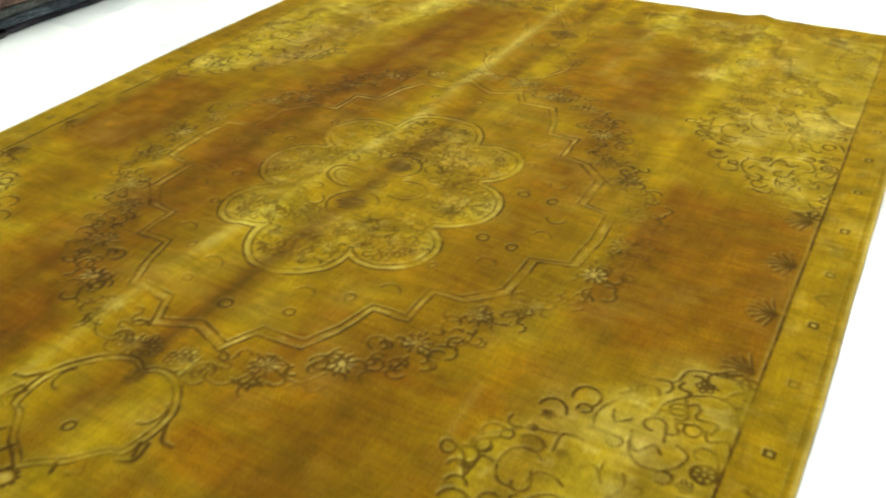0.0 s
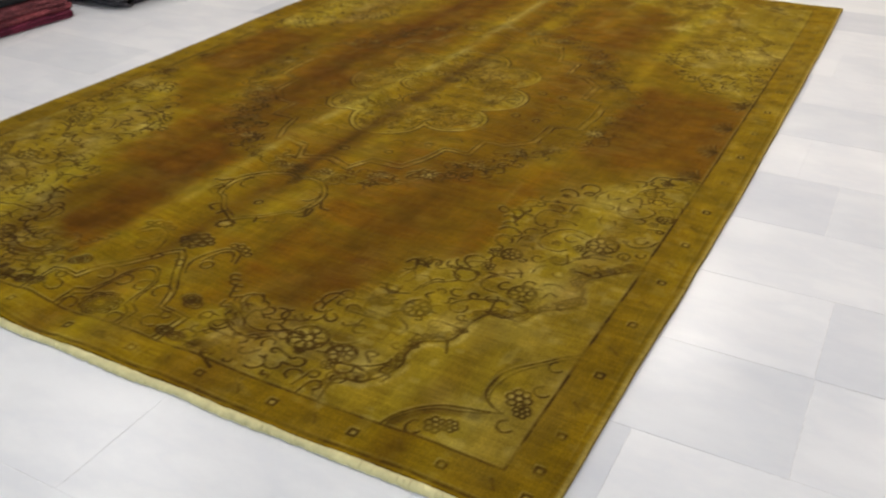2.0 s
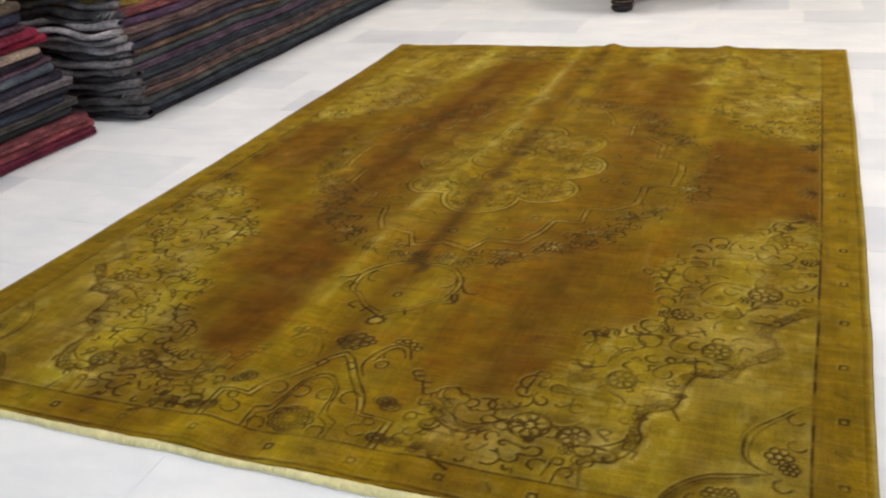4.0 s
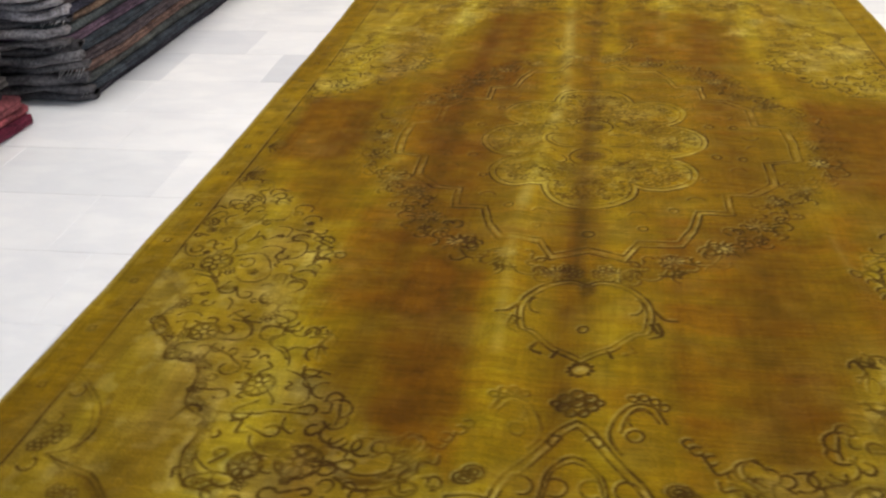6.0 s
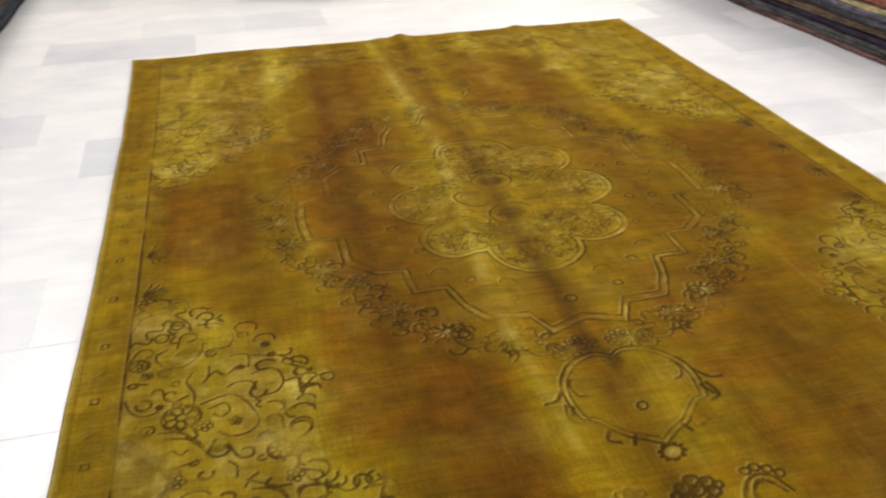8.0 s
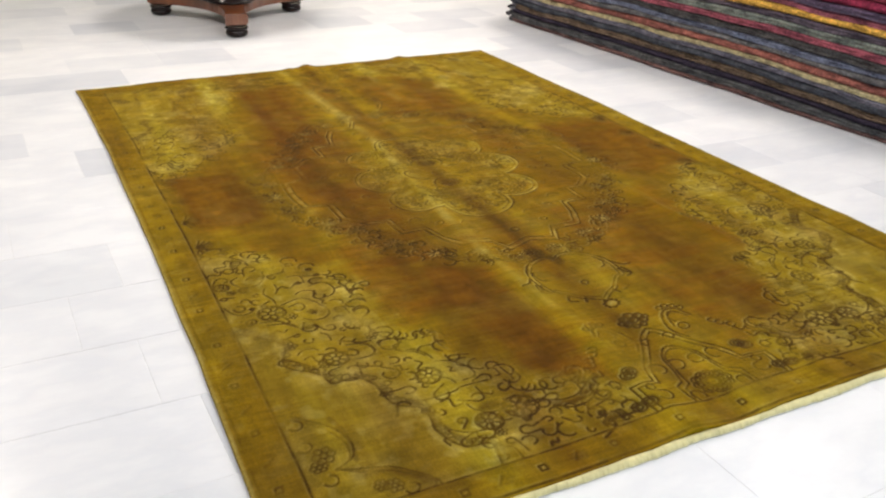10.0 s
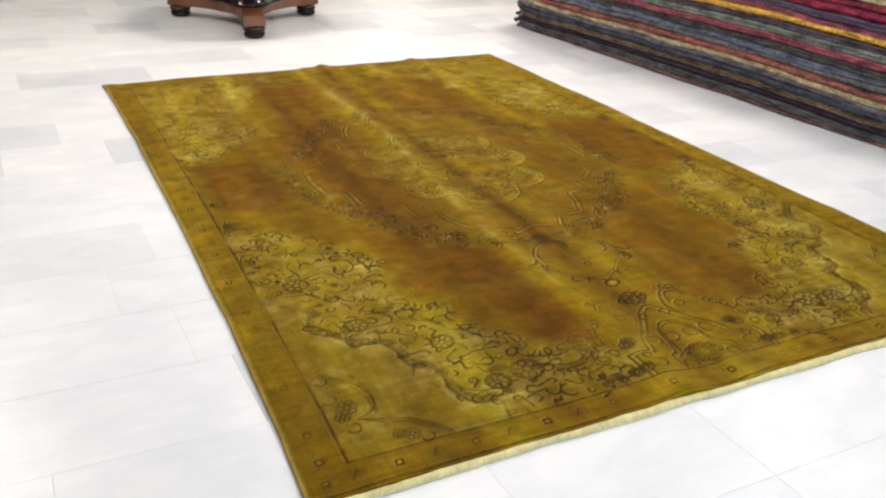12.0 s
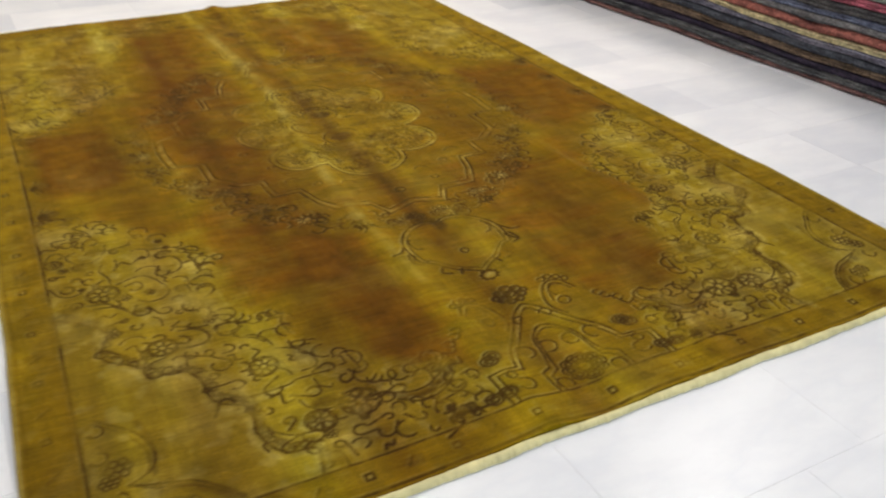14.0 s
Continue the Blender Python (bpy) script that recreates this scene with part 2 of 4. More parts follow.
def pedestal_table(cx, cy, turn):
    ob = empty("pedestal_table", pose(cx, cy, 0, 0, 0, turn), "mahogany pedestal table on a three-cornered base with bun feet", "table")
    # three-armed platform with hollowed sides
    bm = bmesh.new()
    ring = []
    for k in range(3):
        a0 = radians(90 + 120 * k)
        for s in (-1, 1):
            end = Vector((math.cos(a0), math.sin(a0))) * 0.553
            side = Vector((-math.sin(a0), math.cos(a0))) * 0.066
            ring.append((end * 0.985 + side * s, end))
    outline = []
    for k in range(3):
        a = Vector(ring[2 * k + 1][0])
        b = Vector(ring[(2 * k + 2) % 6][0])
        outline.append(ring[2 * k][0])
        mid = (a + b) / 2
        for j in range(13):
            u = j / 12
            p = a.lerp(b, u)
            outline.append(p - mid.normalized() * (4 * u * (1 - u)) * mid.length * 0.5)
    low = [bm.verts.new((p[0], p[1], 0.076)) for p in outline]
    top = [bm.verts.new((p[0], p[1], 0.142)) for p in outline]
    bm.faces.new(low[::-1]), bm.faces.new(top)
    n = len(low)
    for k in range(n):
        bm.faces.new((low[k], low[(k + 1) % n], top[(k + 1) % n], top[k]))
    bmesh.ops.recalc_face_normals(bm, faces=bm.faces)
    bmesh.ops.bevel(bm, geom=[e for e in bm.edges if abs(e.verts[0].co.z - e.verts[1].co.z) < 1e-4], offset=0.008, segments=2, affect="EDGES")
    part("base", bm, WOOD, ob)
    for k in range(3):
        a0 = radians(90 + 120 * k)
        c = (0.488 * math.cos(a0), 0.488 * math.sin(a0))
        foot = part("foot", lathe([(0.04, 0.0), (0.058, 0.008), (0.066, 0.022), (0.064, 0.034), (0.056, 0.040), (0.064, 0.046), (0.069, 0.053), (0.066, 0.060), (0.054, 0.064), (0.062, 0.068), (0.064, 0.073), (0.05, 0.0755)], 24, centre=c), DARKWOOD, ob, "dark turned bun foot", True)
        part("ring", lathe([(0.0553, 0.0615), (0.058, 0.064), (0.0553, 0.0665)], 24, centre=c), GILT, foot, smooth=True)
    # waisted three-sided column
    bm = bmesh.new()
    rings = []
    for r, z in [(0.235, 0.1425), (0.232, 0.158), (0.185, 0.19), (0.145, 0.24), (0.118, 0.32), (0.105, 0.42), (0.103, 0.53), (0.115, 0.63), (0.18, 0.70), (0.22, 0.7155)]:
        rr = []
        for k in range(36):
            a = 2 * math.pi * k / 36
            tri = 1 - 0.2 * math.cos(3 * (a - math.pi / 2) + math.pi)
            rr.append(bm.verts.new((r * tri * math.cos(a), r * tri * math.sin(a), z)))
        rings.append(rr)
    for a, b in zip(rings, rings[1:]):
        for k in range(36):
            bm.faces.new((a[k], a[(k + 1) % 36], b[(k + 1) % 36], b[k]))
    bm.faces.new(rings[0][::-1]), bm.faces.new(rings[-1])
    part("column", bm, DARKWOOD, ob, "very dark polished waisted column", True)
    part("tabletop", lathe([(0.44, 0.716), (0.50, 0.722), (0.515, 0.735), (0.51, 0.75), (0.49, 0.757)], 64), WOOD, ob, "", True)
    return ob


FOLDS = dict(
    charcoal=(0.045, 0.043, 0.046), black=(0.017, 0.016, 0.021), slate=(0.070, 0.080, 0.086), navy=(0.028, 0.031, 0.045), tan=(0.29, 0.225, 0.12),
    grey=(0.14, 0.14, 0.145), teal=(0.085, 0.105, 0.11), rust=(0.13, 0.055, 0.046), gold=(0.38, 0.19, 0.035), wine=(0.11, 0.018, 0.030), pink=(0.36, 0.075, 0.105),
    crimson=(0.17, 0.018, 0.036), cream=(0.62, 0.53, 0.40), brown=(0.085, 0.060, 0.052), ochre=(0.17, 0.115, 0.03), stone=(0.24, 0.205, 0.17), olive=(0.27, 0.20, 0.025), violet=(0.065, 0.045, 0.062), rose=(0.17, 0.05, 0.06),
)


def folded_rug_stack(colours, m, length, depth, thick, seed, group, place, lean=0.0, ragged=0.012, end_fringe=False, taper=0.0, gain=1.0):
    """Folded rugs one upon another. Local x points out of the pile's face, y along it; each rug is a thing of its own."""
    rng = random.Random(seed)
    hs = [thick * rng.uniform(0.75, 1.28) for _ in colours]
    zs = [0.003]
    for h in hs:
        zs.append(zs[-1] + h)
    nv = max(24, int(length / 0.05))
    along = sorted({0.0, 0.004, 0.012, 0.022, 0.034, 1.0} | {k / nv for k in range(1, nv)} | {1 - e for e in (0.0012, 0.0035, 0.0065, 0.0100)})

    def wave(y, z):
        a = noise.noise((y * 1.3, z * 2.2, seed * 3.7)) * 0.020 + noise.noise((y * 4.1, z * 5.0, seed * 1.9)) * 0.007
        return a * min(1.0, z / 0.12)

    for i, name in enumerate(colours):
        z0, h = zs[i], hs[i]
        out = rng.uniform(-ragged, ragged) - lean * z0
        ya, yb = rng.uniform(-0.03, 0.03), length + rng.uniform(-0.05, 0.045) - taper * z0
        bm = bmesh.new()
        rings = []
        plies = rng.choice((1, 1, 2, 2))
        for v in along:
            y = ya + (yb - ya) * v
            # the corners of a fold are round
            gap = min(y - ya, yb - y)
            turned = 0.035 * (1 - math.sqrt(max(0.0, 1 - (1 - min(gap, 0.035) / 0.035) ** 2)))
            thin = 1 - 0.55 * max(0.0, 1 - gap / 0.018) ** 2
            lo = z0 + wave(y, z0)
            hi = z0 + h + wave(y, z0 + h) - 0.002
            edge = out + noise.noise((y * 2.3, i * 7.7, seed)) * 0.014 + noise.noise((y * 9.0, i * 3.1, seed)) * 0.004
            edge -= turned
            mid = (lo + hi) / 2
            lo, hi = mid + (lo - mid) * thin, mid + (hi - mid) * thin
            sag = 0.006 * noise.noise((y * 3.0, i * 1.7, seed + 5)) - 0.004
            prof = [(-depth, lo), (-depth * 0.5, lo)]
            # rounded folds showing at the face, one bulge for each ply
            for p in range(plies):
                b0, b1 = lo + (hi - lo) * p / plies, lo + (hi - lo) * (p + 1) / plies
                shift = 0.006 * noise.noise((y * 2.0, i * 5.0 + p * 2.3, seed + 9))
                for a in (-70, -30, 0, 30, 70):
                    r = (b1 - b0) / 2
                    prof.append((edge + shift - r * 1.1 + r * 1.1 * math.cos(radians(a)), (b0 + b1) / 2 + r * math.sin(radians(a)) + sag * (1 if i else 0.0)))
            prof += [(-depth * 0.5, hi), (-depth, hi)]
            rings.append([bm.verts.new((px, y, max(pz, 0.002))) for px, pz in prof])
        n = len(rings[0])
        for a, b in zip(rings, rings[1:]):
            for k in range(n):
                bm.faces.new((a[k], a[(k + 1) % n], b[(k + 1) % n], b[k]))
        bm.faces.new(rings[0]), bm.faces.new(rings[-1][::-1])
        bmesh.ops.recalc_face_normals(bm, faces=bm.faces)
        me = bpy.data.meshes.new("folded_rug")
        bm.to_mesh(me)
        bm.free()
        me.materials.append(FOLD)
        me.polygons.foreach_set("use_smooth", [True] * len(me.polygons))
        ob = new("folded_rug", me)
        ob.matrix_world = m
        c = FOLDS[name]
        ob.color = (*[v * gain * rng.uniform(0.85, 1.15) for v in c], 1)
        word = {"gold": "golden yellow", "slate": "slate blue", "wine": "wine red", "crimson": "crimson red", "pink": "faded pink red", "teal": "grey teal", "tan": "tan beige"}.get(name, name)
        tagged(ob, f"{word} wool rug folded in a pile {place}", "folded rug", group)
        if end_fringe:
            fringe_end(ob, rng, ya, z0 + wave(ya, z0), h, depth, out)


def fringe_end(ob, rng, y0, z0, h, depth, edge):
    """The short side of a folded rug: two limp folds of its back, lying one over the other."""
    for ply in range(rng.choice((1, 1, 2))):
        bm = bmesh.new()
        n = 44
        ph, reach = rng.uniform(0, 6), rng.uniform(-0.01, 0.035)
        rings = []
        for k in range(n + 1):
            u = k / n
            x = edge - 0.004 - depth * 0.95 * u
            drape = 0.010 * math.sin(k * 0.24 + z0 * 9) + 0.006 * math.sin(ph + k * 0.47)
            zc = z0 + h * (0.46 + 0.30 * ply) + drape * min(1.0, z0 / 0.1)
            yo = y0 - reach - 0.018 * abs(math.sin(ph + k * 0.19)) + 0.03 * max(0, 1 - u * 16)
            r = h * (0.46 - 0.14 * ply + 0.06 * math.sin(ph + k * 0.7))
            rings.append([bm.verts.new((x, yo + 0.026 * math.cos(a), max(zc + r * math.sin(a), 0.003))) for a in [2 * math.pi * j / 10 for j in range(10)]])
        for a, b in zip(rings, rings[1:]):
            for j in range(10):
                bm.faces.new((a[j], a[(j + 1) % 10], b[(j + 1) % 10], b[j]))
        bm.faces.new(rings[0]), bm.faces.new(rings[-1][::-1])
        bmesh.ops.recalc_face_normals(bm, faces=bm.faces)
        fold = part("end_fold", bm, FOLD, ob, "greyish back of the rug at the fold", True)
        g = rng.choice((0.05, 0.09, 0.13, 0.20, 0.30))
        fold.color = (g, g * 0.99, g * 1.05, 1)
    if rng.random() < 0.3:
        tassel = bmesh.new()
        for k in range(9):
            x = edge - 0.01 - 0.012 * k + rng.uniform(-0.004, 0.004)
            tip = (x + rng.uniform(-0.01, 0.01), y0 - 0.045 - rng.uniform(0, 0.02), max(0.004, z0 + rng.uniform(-0.012, 0.01)))
            a, b = Vector((x, y0 - 0.01, z0 + h * 0.6)), Vector(tip)
            side = Vector((0.003, 0, 0))
            v = [tassel.verts.new(p) for p in (a - side, a + side, a + Vector((0, 0, 0.005)), b)]
            for f in ((0, 1, 3), (1, 2, 3), (2, 0, 3), (0, 2, 1)):
                tassel.faces.new([v[i] for i in f])
        part("fringe", tassel, FRINGE, ob, "pale cotton fringe")


green_cabinet()
pedestal_table(1.077, 4.66, 50.6)
right = """brown charcoal black brown navy slate tan rust slate teal charcoal rose teal charcoal gold rose violet crimson wine tan charcoal brown wine cream
wine black crimson navy tan slate rust charcoal""".split()
folded_rug_stack(right, pose(2.825, 4.105, 0, 0, 0, 184.4), 4.0, 0.95, 0.031, 3, "rugs in the long striped pile", "on marble", ragged=0.009, end_fringe=True, gain=1.9)
left_b = "black navy charcoal brown charcoal navy violet charcoal brown navy charcoal brown violet rust ochre brown charcoal navy grey charcoal navy".split()
folded_rug_stack(left_b, pose(-0.59, 1.87, 0, 0, 0, 0), 3.4, 0.95, 0.037, 7, "rugs in the dark grey pile", "on marble", lean=0.12, end_fringe=True, gain=1.5)
left_a = """wine rose rose black charcoal navy black teal navy slate violet black stone crimson crimson violet navy brown stone olive teal black
rose charcoal wine charcoal navy crimson black""".split()
folded_rug_stack(left_a, pose(-0.80, -1.45, 0, 0, 0, -1.5), 3.12, 0.95, 0.031, 11, "rugs in the red and dark pile", "on marble", lean=0.10, taper=0.27, gain=1.35)
tagged(part("low_platform", box(3.40, 4.6, 4.75, 6.75, 0, 0.14, 0.008), GREEN), "low dark green wooden platform under folded rugs", "platform")
far = "rust wine teal crimson charcoal wine rust navy".split()
folded_rug_stack(far, pose(3.42, 6.7, 0.14, 0, 0, 180), 1.9, 0.9, 0.04, 19, "rugs on the green platform", "on a platform")


# ---- the laid-out rug: its design, drawn for one quarter and mirrored as a weaver would ----
HALF_W, HALF_L = 1.11, 1.64
RES = 0.002
QA, QB = np.meshgrid(np.arange(0, 1.16, RES), np.arange(0, 1.70, RES))


def value_noise(x, y, seed):
    """Smooth noise from 0 to 1 with a cell of 1."""
    table = np.random.RandomState(seed).rand(128, 128)
    xi, yi = np.floor(x).astype(int), np.floor(y).astype(int)
    fx, fy = x - xi, y - yi
    fx, fy = fx * fx * (3 - 2 * fx), fy * fy * (3 - 2 * fy)
    g = lambda i, j: table[(yi + j) % 128, (xi + i) % 128]
    return (g(0, 0) * (1 - fx) + g(1, 0) * fx) * (1 - fy) + (g(0, 1) * (1 - fx) + g(1, 1) * fx) * fy


def cloud(x, y, cell, seed, octaves=3):
    total, amp, norm = 0, 1.0, 0
    for o in range(octaves):
        total = total + amp * value_noise(x / cell * 2**o + 17.3 * o, y / cell * 2**o + 9.1 * o, seed + o)
        norm += amp
        amp *= 0.55
    return total / norm


def step(a, b, x):
    u = np.clip((x - a) / (b - a), 0, 1)
    return u * u * (3 - 2 * u)


class Canvas:
    def __init__(self):
        self.ink, self.pale, self.dark = (np.zeros_like(QA) for _ in range(3))

    def window(self, pts, pad):
        x, y = [p[0] for p in pts], [p[1] for p in pts]
        return (slice(max(0, int((min(y) - pad) / RES)), max(1, int((max(y) + pad) / RES) + 1)), slice(max(0, int((min(x) - pad) / RES)), max(1, int((max(x) + pad) / RES) + 1)))

    def stroke(self, pts, width=0.0028, layer="ink", strength=1.0, curve=True):
        """A line through the points, softly edged."""
        if curve and len(pts) > 2:
            pts = rounded(pts)
        field = {"ink": self.ink, "pale": self.pale, "dark": self.dark}[layer]
        for p, q in zip(pts, pts[1:]):
            w = self.window((p, q), width * 2)
            a, b = QA[w], QB[w]
            if not a.size:
                continue
            dx, dy = q[0] - p[0], q[1] - p[1]
            t = np.clip(((a - p[0]) * dx + (b - p[1]) * dy) / (dx * dx + dy * dy + 1e-12), 0, 1)
            d = np.hypot(a - p[0] - t * dx, b - p[1] - t * dy)
            field[w] = np.maximum(field[w], strength * np.clip(1.5 - d / width, 0, 1))

    def blob(self, c, ra, rb, layer, strength=1.0):
        field = {"ink": self.ink, "pale": self.pale, "dark": self.dark}[layer]
        w = self.window((c,), max(ra, rb) * 1.5)
        d = np.hypot((QA[w] - c[0]) / ra, (QB[w] - c[1]) / rb)
        field[w] = np.maximum(field[w], strength * np.clip((1.3 - d) / 0.5, 0, 1))

    def ring(self, c, ra, rb=None, a0=0, a1=360, width=0.0026, layer="ink", strength=1.0, shrink=0.0):
        rb = rb or ra
        n = max(6, int(abs(a1 - a0) / 22))
        pts = []
        for k in range(n + 1):
            a = radians(a0 + (a1 - a0) * k / n)
            s = 1 - shrink * k / n
            pts.append((c[0] + ra * s * math.cos(a), c[1] + rb * s * math.sin(a)))
        self.stroke(pts, width, layer, strength, curve=False)
        return pts

    def flower(self, c, r, petals=7, turn=0.0, strength=1.0, heart=True):
        for k in range(petals):
            a = turn + 2 * math.pi * k / petals
            self.ring((c[0] + r * 0.68 * math.cos(a), c[1] + r * 0.68 * math.sin(a)), r * 0.34, width=0.0022, strength=strength)
        if heart:
            self.ring(c, r * 0.3, width=0.0022, strength=strength)
        self.blob(c, r * 0.8, r * 0.8, "pale", 0.35)


def rounded(pts, n=7):
    out = []
    for k in range(len(pts) - 1):
        p0, p1, p2, p3 = pts[max(k - 1, 0)], pts[k], pts[k + 1], pts[min(k + 2, len(pts) - 1)]
        for j in range(n):
            t = j / n
            out.append(tuple(0.5 * (2 * p1[i] + (p2[i] - p0[i]) * t + (2 * p0[i] - 5 * p1[i] + 4 * p2[i] - p3[i]) * t * t + (3 * p1[i] - p0[i] - 3 * p2[i] + p3[i]) * t**3) for i in (0, 1)))
    return out + [pts[-1]]


def inside(poly):
    """Which points of the quarter lie within a closed outline."""
    hit = np.zeros(QA.shape, bool)
    for (xa, ya), (xb, yb) in zip(poly, poly[1:] + poly[:1]):
        if ya == yb:
            continue
        hit ^= ((ya > QB) != (yb > QB)) & (QA < (xb - xa) * (QB - ya) / (yb - ya) + xa)
    return hit


def softened(mask, rounds=3, reach=3):
    m = mask.astype(float)
    for _ in range(rounds):
        for axis in (0, 1):
            m = (np.roll(m, reach, axis) + np.roll(m, -reach, axis) + m) / 3
    return m


cv = Canvas()
rnd = random.Random(5)

# stepped medallion outline
ZIG = [(0.0, 0.635), (0.05, 0.655), (0.085, 0.672), (0.118, 0.603), (0.215, 0.602), (0.25, 0.53), (0.272, 0.44), (0.35, 0.435), (0.352, 0.333), (0.42, 0.325), (0.486, 0.258), (0.486, 0.133), (0.57, 0.115), (0.577, 0.0)]
cv.stroke(ZIG, 0.0036, "pale", 0.38, curve=False)
grown = [(x * 1.022 + 0.001, y * 1.02 + 0.001) for x, y in ZIG]
cv.stroke(grown, 0.0030, curve=False)
cv.stroke([(x * 0.978, y * 0.980) for x, y in ZIG], 0.0027, strength=0.95, curve=False)
for c, r in (((0.42, 0.11), 0.012), ((0.347, 0.11), 0.013), ((0.21, 0.43), 0.012), ((0.0, 0.56), 0.014), ((0.30, 0.25), 0.01), ((0.13, 0.53), 0.011)):
    cv.ring(c, r, strength=0.9)
for c in ((0.40, 0.20), (0.27, 0.38), (0.46, 0.05), (0.12, 0.47)):
    cv.ring(c, 0.024, 0.03, 200, 340, strength=0.7)

# flower garland round the medallion
GARLAND = [(0.07, 0.745), (0.195, 0.68), (0.316, 0.617), (0.407, 0.495), (0.476, 0.36), (0.55, 0.285), (0.624, 0.13), (0.64, 0.0)]
for k, c in enumerate(GARLAND):
    cv.blob(c, 0.024, 0.022, "pale", 0.5)
    for j in range(9):
        a = 2 * math.pi * j / 9 + k
        cv.stroke([(c[0] + 0.012 * math.cos(a), c[1] + 0.012 * math.sin(a)), (c[0] + 0.03 * math.cos(a), c[1] + 0.03 * math.sin(a))], 0.003, strength=0.95)
    cv.blob(c, 0.055, 0.05, "dark", 0.35)
for p, q in zip(GARLAND, GARLAND[1:]):
    out = Vector((q[0] - p[0], q[1] - p[1]))
    nrm = Vector((out.y, -out.x)).normalized()
    if nrm.dot(Vector(p)) < 0:
        nrm = -nrm
    m = (Vector(p) + Vector(q)) / 2
    cv.blob(tuple(m), 0.05, 0.05, "dark", 0.3)
    for j in range(18):
        c = m + nrm * rnd.uniform(-0.035, 0.075) + out * rnd.uniform(-0.5, 0.5)
        a = rnd.uniform(0, 360)
        cv.ring(tuple(c), rnd.uniform(0.009, 0.02), None, a, a + rnd.uniform(110, 240), width=0.003, strength=rnd.uniform(0.7, 1))
    tip = m + nrm * 0.055
    cv.stroke([tuple(m - out * 0.3 + nrm * 0.03), tuple(tip), tuple(m + out * 0.3 + nrm * 0.03)], 0.0024, strength=0.8)

# lobed rosette at the centre
LOBES = [((0.215, 0.0), 0.118), ((0.18, 0.215), 0.107), ((0.0, 0.305), 0.128)]
sdf = np.minimum.reduce([np.hypot(QA - c[0], QB - c[1]) - r for c, r in LOBES] + [np.hypot(QA / 0.25, QB / 0.33) * 0.28 - 0.28])
rosette = np.clip(-sdf / 0.006 + 0.5, 0, 1)
for off, w, s in ((0.0, 0.0028, 1.0), (0.018, 0.0024, 0.8)):
    cv.ink = np.maximum(cv.ink, s * np.clip(1.5 - np.abs(sdf + off) / w, 0, 1))
cv.pale = np.maximum(cv.pale, 0.30 * np.clip(1.5 - np.abs(sdf + 0.008) / 0.004, 0, 1))
cv.ring((0.085, 0.0), 0.055, 0.045, -120, 120, width=0.0036)
cv.ring((0.085, 0.0), 0.038, 0.030, -110, 110, width=0.0024, strength=0.8), cv.ring((0.0, 0.0), 0.025, 0.02), cv.ring((0.03, 0.165), 0.02, None, 200, 400), cv.ring((0.09, 0.13), 0.022, None, 0, 250), cv.ring((0.12, 0.08), 0.014, None, 90, 330)
cv.ring((0.0, 0.108), 0.062, 0.062, -75, 90, width=0.0034)
for k in range(5):
    for j in range(5):
        c = (0.009 * k, 0.085 + 0.012 * j)
        if c[0] < 0.042 - abs(c[1] - 0.109) * 0.8:
            cv.blob(c, 0.0042, 0.0045, "ink", 1.0)
cv.blob((0.0, 0.109), 0.038, 0.032, "dark", 1.0)
cv.blob((0.0, 0.27), 0.03, 0.02, "dark", 0.7)
for _ in range(520):
    a, r = rnd.uniform(0, math.pi / 2), rnd.uniform(0.25, 1.0)
    c = (0.31 * r * math.cos(a), 0.38 * r * math.sin(a))
    i, j = int(c[1] / RES), int(c[0] / RES)
    if sdf[i, j] < -0.028 and math.hypot(c[0] / 0.155, c[1] / 0.175) > 1:
        s = rnd.uniform(0, 360)
        cv.ring(c, rnd.uniform(0.005, 0.013), None, s, s + rnd.uniform(100, 250), width=0.0027, strength=rnd.uniform(0.4, 0.8))

# pendant, star, knob and scrolls on the long axis
HEART = [(0.0, 0.785), (0.035, 0.768), (0.079, 0.782), (0.118, 0.825), (0.142, 0.88), (0.136, 0.965), (0.112, 0.978), (0.066, 1.026), (0.03, 1.046), (0.0, 1.068)]
cv.stroke(HEART, 0.003), cv.stroke([(x * 0.9, 0.905 + (y - 0.905) * 0.9) for x, y in HEART], 0.0022, strength=0.85)
cv.stroke([(x * 0.95, 0.905 + (y - 0.905) * 0.95) for x, y in HEART], 0.003, "pale", 0.3)
for pts in ([(0.145, 0.885), (0.165, 0.915), (0.19, 0.92)], [(0.15, 0.93), (0.158, 0.97), (0.135, 0.985)], [(0.136, 0.935), (0.15, 0.965)], [(0.09, 1.005), (0.105, 1.03), (0.085, 1.04)], [(0.05, 1.03), (0.06, 1.05)]):
    cv.stroke(pts, 0.004)
cv.ring((0.10, 0.875), 0.02, 0.03, -70, 100, strength=0.9), cv.ring((0.0, 0.957), 0.011)
cv.blob((0.0, 0.80), 0.02, 0.035, "dark", 0.9), cv.blob((0.0, 0.80), 0.012, 0.02, "ink", 0.5)
for c in ((0.045, 0.72), (0.09, 0.745), (0.03, 0.74)):
    cv.flower(c, 0.02, 5, strength=0.8)
cv.ring((0.0, 1.087), 0.02, 0.017), cv.blob((0.0, 1.087), 0.012, 0.01, "pale", 0.6)
for a in range(-60, 90, 36):
    cv.blob((0.023 * math.cos(radians(a)), 1.087 + 0.02 * math.sin(radians(a))), 0.006, 0.005, "ink", 0.9)
